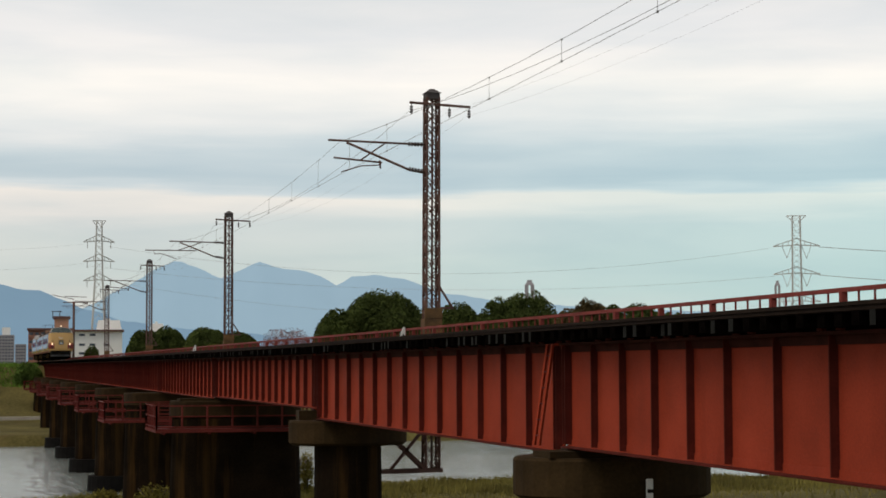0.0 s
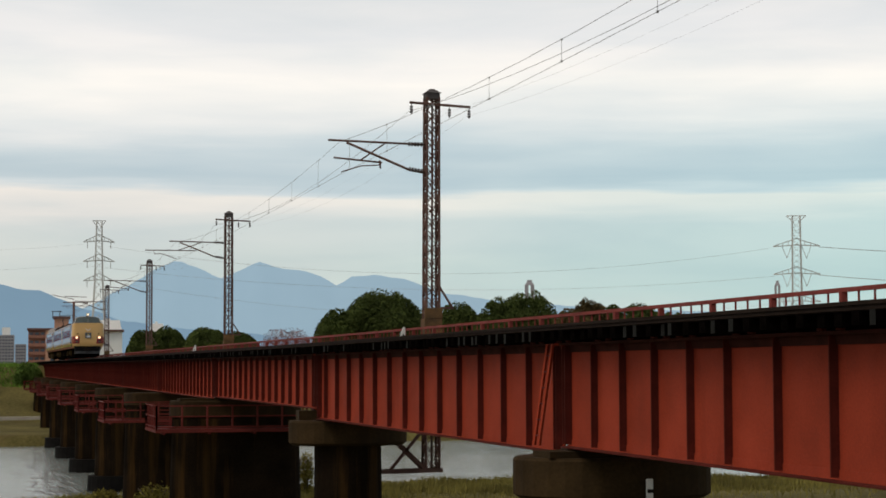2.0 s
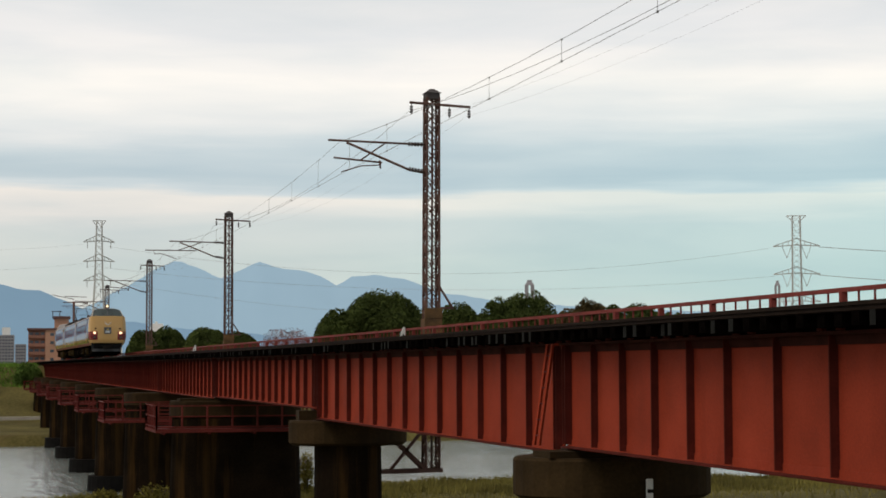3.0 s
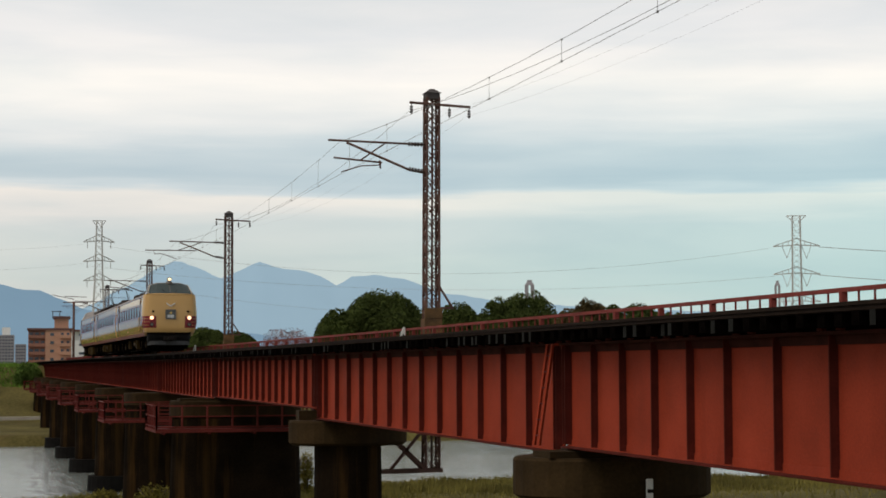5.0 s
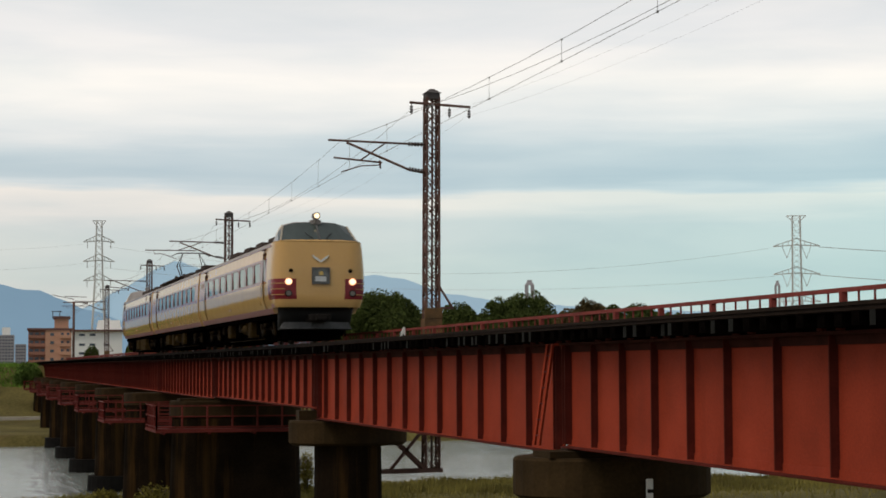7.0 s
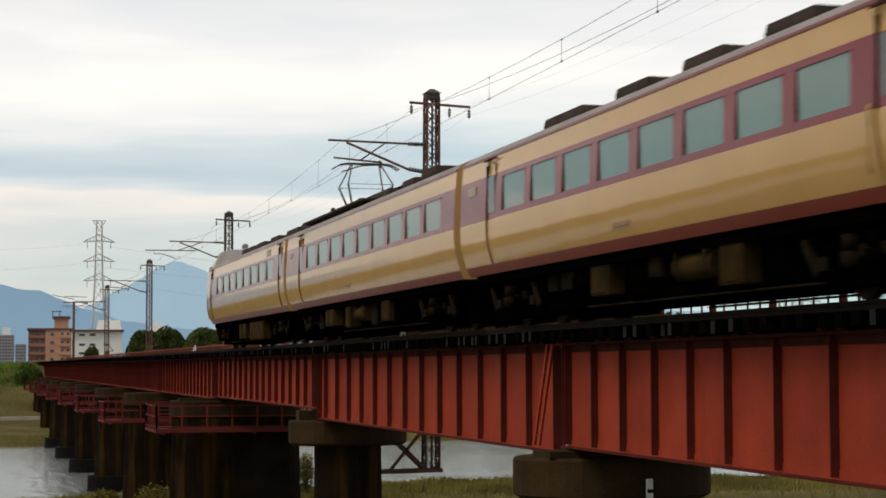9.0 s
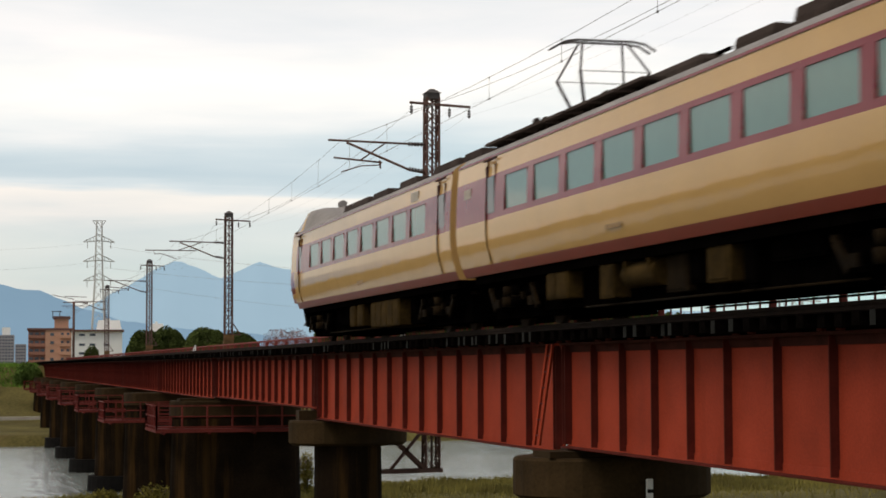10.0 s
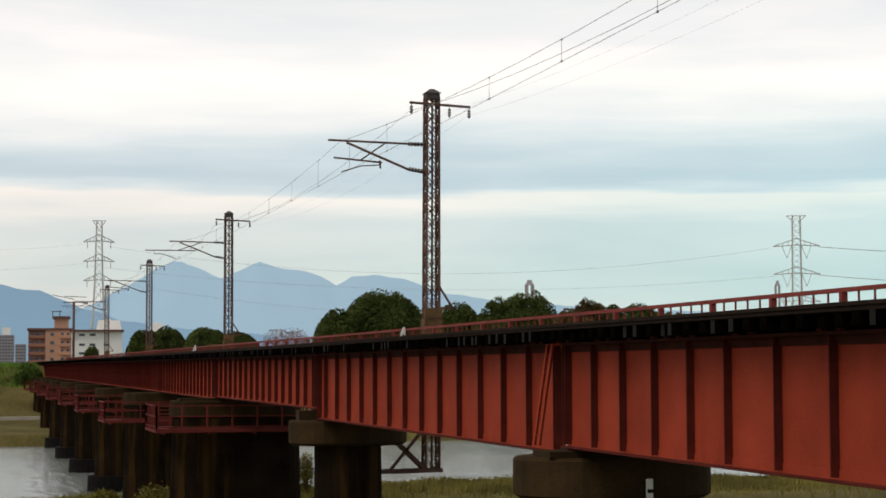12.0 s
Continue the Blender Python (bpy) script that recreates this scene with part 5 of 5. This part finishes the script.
def build_buildings():
    # pink apartment block: balcony wing, stair tower and plain wing
    D = 640
    b = building("apartment_building", 2.456, D, "pinkish apartment block with brown balconies and rooftop tank tower")
    l, m, r = arc(-11.97, D), arc(-3.07, D), arc(10.74, D)
    top = rise(20.56, D)
    bm = bmesh.new()
    box(bm, l, m, 0, 12, -5.4, top)
    part("wall", bm, APT_D, b)
    part("wall", bm_box(m + .002, r, -1.5, 12, -5.4, top), APT, b)
    part("roof", bm_box(l - .4, r + .3, -1.8, 12.3, top + .002, top + .7), BROWN, b)
    facade(b, l, m, -4.6, top, 0, 3, 6, PANE, .7, .5, True, APT_D)
    facade(b, m + 1.0, m + 3.4, -4.6, top, -1.5, 1, 6, PANE, .5, .35)
    facade(b, m + 4.6, r - .4, -4.6, top, -1.5, 2, 6, PANE, .5, .4, True, APT)
    tt = rise(26.7, D)
    t = part("stair_tower", bm_box(arc(1.53, D), arc(8.9, D), 2, 9, top + .701, tt), APT, b)
    part("tower_roof", bm_box(arc(0.92, D), arc(9.82, D), 1.5, 9.5, tt + .002, tt + .9), BROWN, t)
    bm = bmesh.new()
    for x in (arc(0.61, D), arc(4.3, D)):
        beam(bm, (x, 4, tt), (x, 4, tt + 2.8), .25)
    beam(bm, (arc(0.0, D), 4, tt + 2.6), (arc(5.22, D), 4, tt + 2.6), .3)
    part("antenna_frame", bm, MASTG, b)
    # white building with a tank and a brown eave
    D = 520
    b = building("white_building", 3.825, D, "white rendered building with a brown eave and rooftop tank")
    l, r, top = arc(-13.5, D), arc(13.2, D), rise(19.95, D)
    part("wall", bm_box(l, r, 0, 14, -5.4, top), WWALL, b)
    part("eave", bm_box(l - .5, r + .5, -1.2, 14.5, top + .002, top + .5), BROWN, b)
    for cx, zz in ((-7.98, 18.11), (-2.46, 18.11), (-2.46, 12.89), (-7.98, 12.89), (-2.46, 8.29), (-7.98, 8.29), (4.91, 12.89)):
        part("window", bm_box(arc(cx - 1.53, D), arc(cx + 1.53, D), -.08, .05, rise(zz - .61, D), rise(zz + .61, D)), PANE, b)
    bm = bmesh.new()
    prism(bm, [(arc(-0.61, D), 2), (arc(12.89, D), 2), (arc(12.89, D), 9), (arc(-0.61, D), 9)], top + .501, rise(26.09, D), top=.84)
    box(bm, arc(4.6, D), arc(6.75, D), 4, 6, rise(26.09, D) + .001, rise(27.31, D))
    part("rooftop_tank", bm, WWALL, b, "white tapered rooftop tank housing")
    b = building("white_building", 5.567, D + 20, "small white building with a rooftop tank behind the trees")
    part("wall", bm_box(arc(-7.37, D), arc(4.3, D), 0, 10, -5.4, rise(19.03, D)), WWALL, b)
    part("eave", bm_box(arc(-7.98, D), arc(4.91, D), -.8, 10.5, rise(19.03, D) + .002, rise(19.95, D)), BROWN, b)
    bm = bmesh.new()
    prism(bm, [(arc(-3.07, D), 2), (arc(5.22, D), 2), (arc(5.22, D), 6), (arc(-3.07, D), 6)], rise(19.95, D) + .001, rise(25.17, D), top=.8)
    box(bm, arc(0.0, D), arc(1.53, D), 3, 4, rise(25.17, D) + .001, rise(26.39, D))
    part("rooftop_tank", bm, WWALL, b)
    # grey towers far off
    D = 1500
    b = building("apartment_tower", 1.133, D, "hazy grey apartment tower with a white rooftop house")
    part("wall", bm_box(arc(-4.3, D), arc(3.99, D), 0, 15, -5.4, rise(18.11, D)), GWALL, b)
    part("roof_house", bm_box(arc(-2.46, D), arc(1.84, D), 3, 10, rise(18.11, D) + .01, rise(22.1, D)), WWALL, b)
    facade(b, arc(-3.99, D), arc(3.68, D), -4, rise(17.8, D), 0, 5, 12, PANE, .6, .4)
    b = building("apartment_tower", 1.55, D + 100, "hazy grey distant building")
    part("wall", bm_box(arc(-3.07, D), arc(3.07, D), 0, 15, -5.4, rise(14.12, D)), GWALL, b)
    facade(b, arc(-2.76, D), arc(2.76, D), -4, rise(13.81, D), 0, 4, 9, PANE, .6, .4)
    # slim monument towers
    for c, up, w in ((17.151, 47.26, 5.2), (24.76, 45.73, 3.1)):
        D = 900
        b = tagged(new("tower"), "slim grey tower with an open arch near its top", "tower", "far towers")
        x, y = at(c, D)
        b.matrix_basis = pose(x, y, 0, 0, 0, -c)
        h, hw = rise(up, D), arc(w / 2, D)
        zm = rise(up - 2.76, D)
        for s in (-1, 1):
            part("leg", bm_box(min(s * hw, s * hw * .22), max(s * hw, s * hw * .22), -2, 2, -5.4, zm), GWALL, b)
        bm = bmesh.new()
        prism(bm, [(-hw, -2), (hw, -2), (hw, 2), (-hw, 2)], zm + .002, rise(up - .92, D), top=.5)
        box(bm, -hw * .5, hw * .5, -1, 1, rise(up - .92, D) + .001, h)
        part("crown", bm, GWALL, b)


build_buildings()


def pylon(c, up, dist, arms, spread, wide, kind):
    x, y = at(c, dist)
    p = tagged(new("transmission_tower"), "grey steel lattice transmission tower with crossarms", "pylon", "transmission towers")
    p.matrix_basis = pose(x, y, 0, 0, 0, -c + 4)
    top = rise(up, dist)
    base = -5.4
    mid = rise(arms[-1], dist)
    w0, w1 = arc(wide[0] / 2, dist), arc(wide[1] / 2, dist)
    bm = bmesh.new()
    wmid = w1 + (w0 - w1) * (top - mid) / (top - base) * .55
    lattice(bm, 0, 0, base, mid, w0, wmid, 3.4, .30, .14, True)
    lattice(bm, 0, 0, mid + .01, top, wmid, w1, 2.0, .26, .13, True)
    part("body", bm, PYLONM, p)
    for a in arms:
        z = rise(a, dist)
        for s in (-1, 1):
            bm = bmesh.new()
            L = s * arc(spread, dist)
            beam(bm, (0, -.6, z), (L, 0, z - .5), .28)
            beam(bm, (0, .6, z), (L, 0, z - .5), .28)
            beam(bm, (0, 0, z + 2.2), (L, 0, z - .4), .26)
            for t in (.35, .6, .8):
                beam(bm, (L * t, 0, z + 2.2 * (1 - t)), (L * t, 0, z - .5 * t), .18)
            part("crossarm", bm, PYLONM, p)
            bm = bmesh.new()
            if kind == "v":
                beam(bm, (L * .62, 0, z - .3), (L * .42, 0, z - 4.6), .18)
                beam(bm, (L * .22, 0, z - .3), (L * .42, 0, z - 4.6), .18)
            else:
                beam(bm, (L * .75, 0, z - .4), (L * .75, 0, z - 2.6), .22)
            part("insulator_string", bm, PYLONM, p)
    bm = bmesh.new()
    L = arc(spread * .42, dist)
    for s in (-1, 1):
        beam(bm, (s * w1 * .5, 0, top - 2.2), (s * L, 0, top + .2), .24)
    beam(bm, (-L, 0, top + .2), (L, 0, top + .2), .26)
    part("peak", bm, PYLONM, p)


pylon(3.859, 78.87, 640, (68.44, 58.0, 47.57), 8.2, (9.6, 2.7), "s")
pylon(25.355, 80.1, 640, (64.76, 49.72, 34.99), 12.28, (7.37, 3.99), "v")


def power_line(c0, y0, c1, y1, d0, d1, sag, r=.10):
    bm = bmesh.new()
    pts = []
    for i in range(25):
        t = i / 24
        c, up, d = c0 + (c1 - c0) * t, y0 + (y1 - y0) * t - sag * 4 * t * (1 - t), d0 + (d1 - d0) * t
        x, y = at(c, d)
        pts.append((x, y, rise(up, d)))
    tube(bm, pts, r, 4)
    tagged(part("power_line", bm, POWERM), "thin high-voltage line between transmission towers", "wire", "power lines")


power_line(4.165, 65.37, 24.675, 63.53, 640, 640, 13.5, 0.035)
power_line(3.553, 54.94, 24.675, 48.18, 640, 640, 9.21, 0.035)
power_line(26.031, 63.53, 33.369, 57.39, 640, 560, 1.53, 0.1)
power_line(26.031, 48.49, 33.369, 42.05, 640, 560, 1.84, 0.1)
power_line(4.335, 46.34, 24.675, 33.45, 640, 640, 12.28, 0.03)
power_line(-2.341, 62.61, 3.384, 66.6, 640, 640, 1.84, 0.018)
power_line(-2.341, 51.87, 3.384, 56.16, 640, 640, 1.84, 0.018)


# ---- distant mountains ----
def ridge(name, pts, dist, col, glow, seed, depth=600):
    """A far mountain range; its crest profile of directions and heights is fitted to the camera's view."""
    verts, faces = [], []
    n = 220
    xs = [p[0] for p in pts]
    for i in range(n + 1):
        c = xs[0] + (xs[-1] - xs[0]) * i / n
        for (a, ya), (b, yb) in zip(pts, pts[1:]):
            if a <= c <= b:
                t = (c - a) / (b - a)
                t = t * t * (3 - 2 * t) * .5 + t * .5
                yy = ya + (yb - ya) * t
                break
        yy += .68 * noise.noise((c * 1.7, seed, 0)) + .3 * noise.noise((c * 6.8, seed, 3))
        h = rise(yy, dist)
        for k, f in enumerate((0, .25, .5, .75, 1.0)):
            d = dist - depth * (1 - f)
            x, y = at(c, d)
            zz = -6 + (h + 6) * f * (1 + .22 * (1 - f) * noise.noise((c * 1.1, f * 3, seed)))
            verts.append((x, y, zz))
    for i in range(n):
        for k in range(4):
            a = i * 5 + k
            faces.append((a, a + 5, a + 6, a + 1))
    # blue haze of distance is painted in as base colour and glow
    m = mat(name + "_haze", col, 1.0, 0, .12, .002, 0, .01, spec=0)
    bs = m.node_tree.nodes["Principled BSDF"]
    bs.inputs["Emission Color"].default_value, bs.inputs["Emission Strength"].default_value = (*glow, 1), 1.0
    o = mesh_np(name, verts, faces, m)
    for p in o.data.polygons:
        p.use_smooth = True
    tagged(o, "distant hazy blue mountain range", "mountain", kind="structure")


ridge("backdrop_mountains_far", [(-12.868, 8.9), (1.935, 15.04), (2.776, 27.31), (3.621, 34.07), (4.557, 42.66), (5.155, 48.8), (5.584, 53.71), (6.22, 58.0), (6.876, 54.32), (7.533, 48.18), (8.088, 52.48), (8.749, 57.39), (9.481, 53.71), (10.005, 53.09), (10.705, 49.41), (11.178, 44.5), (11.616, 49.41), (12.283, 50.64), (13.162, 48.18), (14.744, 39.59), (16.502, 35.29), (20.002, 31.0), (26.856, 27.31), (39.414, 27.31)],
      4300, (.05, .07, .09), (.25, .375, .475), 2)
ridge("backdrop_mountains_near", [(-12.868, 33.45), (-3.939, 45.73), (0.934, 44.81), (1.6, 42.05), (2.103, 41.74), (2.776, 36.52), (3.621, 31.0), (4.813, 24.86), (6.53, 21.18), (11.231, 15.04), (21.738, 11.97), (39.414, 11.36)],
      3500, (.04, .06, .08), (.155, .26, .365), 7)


# ---- plants on the near bank ----
def build_grass():
    rng = np.random.default_rng(4)
    n = 60000
    x = rng.uniform(-2, 75, n)
    top = np.array([SHORE + shore_shift(a) for a in x])
    y = top - 5 - np.abs(rng.normal(0, 7.0, n)) + rng.uniform(0, 2, n)
    keep = y < top - 2.5
    x, y = x[keep], y[keep]
    n = len(x)
    z = np.array([ground_z(a, b) for a, b in zip(x, y)])
    clump = np.array([noise.noise((a * .25, b * .25, 2.0)) for a, b in zip(x, y)])
    h = np.clip(.30 + .5 * clump + rng.normal(0, .1, n), .10, .85)
    a = rng.uniform(0, 6.28, n)
    w = rng.uniform(.02, .06, n)
    lean = rng.normal(0, .22, (n, 2))
    base1 = np.stack([x - np.cos(a) * w, y - np.sin(a) * w, z - .05], 1)
    base2 = np.stack([x + np.cos(a) * w, y + np.sin(a) * w, z - .05], 1)
    tip = np.stack([x + lean[:, 0] * h, y + lean[:, 1] * h, z + h], 1)
    v = np.stack([base1, base2, tip], 1).reshape(-1, 3)
    g = mesh_np("tall_grass", v.tolist(), np.arange(n * 3).reshape(-1, 3).tolist(),
                mat("dry_tall_grass", (.14, .12, .03), .9, 0, .5, .3, 0, 2, spec=.2))
    tagged(g, "tall yellow-green grass and reeds on the river bank", "grass", kind="stuff")


build_grass()


def build_bank_details():
    """Paved edge on the far floodplain, green growth on the levee, and a gauge post."""
    bm = bmesh.new()
    for i in range(40):
        x = -90 + i * 4
        box(bm, x, x + 3.97, 229.6, 231.0, -7.6, -6.62)
    k = part("trim_revetment", bm, mat("pale_concrete", (.34, .31, .26), .9, 0, .2, .5, .1, 5))
    tagged(k, "pale concrete edge along the far floodplain", "revetment", kind="structure")
    rng = np.random.default_rng(9)
    n = 7000
    x = rng.uniform(-14, 9.0, n)
    y = rng.uniform(244, 258, n)
    z = np.array([ground_z(a, b) for a, b in zip(x, y)])
    h = rng.uniform(.15, .5, n) + .5 * np.array([max(0, noise.noise((a * .3, b * .3, 5))) for a, b in zip(x, y)])
    a = rng.uniform(0, 6.28, n)
    w = rng.uniform(.05, .14, n)
    l = rng.normal(0, .3, (n, 2))
    v = np.stack([np.stack([x - np.cos(a) * w, y - np.sin(a) * w, z - .05], 1), np.stack([x + np.cos(a) * w, y + np.sin(a) * w, z - .05], 1),
                  np.stack([x + l[:, 0] * h, y + l[:, 1] * h, z + h], 1)], 1).reshape(-1, 3)
    g = mesh_np("levee_grass", v.tolist(), np.arange(n * 3).reshape(-1, 3).tolist(), mat("fresh_green_grass", (.11, .20, .03), .9, 0, .4, .3, 0, 2, spec=.1))
    tagged(g, "fresh green grass on the levee top", "grass", kind="stuff")
    p = tagged(new("gauge_post"), "slim weathered white gauge post beside the bridge pier", "post")
    p.location = (10.9, 28.7, ground_z(10.9, 28.7))
    part("post", bm_box(-.05, .05, -.04, .04, -.3, 5.53, bev=.01), WHITE, p)
    for i in range(5):
        part("band", bm_box(-.052, .052, -.045, -.041, 4.1 + i * .3, 4.16 + i * .3), RUBBER, p)


build_bank_details()


def shrub(x, y, h, w, seed):
    rng = np.random.default_rng(seed)
    n = 900
    t = tagged(new("shrub"), "yellow-green shrub at the foot of a bridge pier", "shrub", "pier shrubs")
    t.location = (x, y, ground_z(x, y))
    bm = bmesh.new()
    for i in range(7):
        a = i * .9
        tube(bm, [(0, 0, -.2), (math.cos(a) * w * .2, math.sin(a) * w * .2, h * .5), (math.cos(a) * w * .4, math.sin(a) * w * .4, h * .85)], .02, 5)
    part("stems", bm, BARK, t)
    d = rng.normal(size=(n, 3))
    d /= np.linalg.norm(d, axis=1)[:, None]
    c = d * rng.uniform(.5, 1.0, n)[:, None] * np.array([w * .5, w * .5, h * .5]) + np.array([0, 0, h * .52])
    c += rng.normal(0, .06, (n, 3))
    u = rng.normal(size=(n, 3)); u /= np.linalg.norm(u, axis=1)[:, None]
    v = np.cross(u, d); v /= np.linalg.norm(v, axis=1)[:, None]
    s = rng.uniform(.05, .13, n)[:, None]
    q = np.stack([c - u * s, c + v * s * .5, c + u * s, c - v * s * .5], 1).reshape(-1, 3)
    mesh_np("foliage", q.tolist(), np.arange(n * 4).reshape(-1, 4).tolist(), SHRUB, t)


SHRUB = mat("yellow_green_foliage", (.13, .11, .022), .9, 0, .45, .8, 0, 5, spec=.1)
shrub(9.3, 95.2, 1.5, 2.2, 1)
shrub(10.6, 94.6, 1.1, 1.8, 2)
shrub(7.2, 101.0, .9, 1.6, 3)
shrub(5.6, 97.5, .8, 1.7, 4)
shrub(18.9, 105, 2.6, 1.0, 5)


def motions():
    """The train runs towards the camera, slowing slightly."""
    def front(t):
        return 227.186 - 26.4401 * t + .329556 * t * t
    cars = [front_car, mid_car, rear_car]
    rows = [[], [], []]
    for i in range(0, 49):
        t = i * .25
        c = front(t)
        j1, j2 = c + LEN, c + LEN + 20.5
        def put(y, turn, span):
            a, b = y, y + span
            ga, gb = grade(a), grade(b)
            m = pose(XT + .05, y, grade(y), math.degrees(math.atan((gb - ga) / span)))
            return m @ pose(0, 0, 0, 0, 0, turn)
        rows[0].append((t, put(j1, 0, -19)))
        rows[1].append((t, put(j2, 0, -20)))
        rows[2].append((t, put(j2, 180, 19)))
    for car, r in zip(cars, rows):
        walk(car, r)


motions()
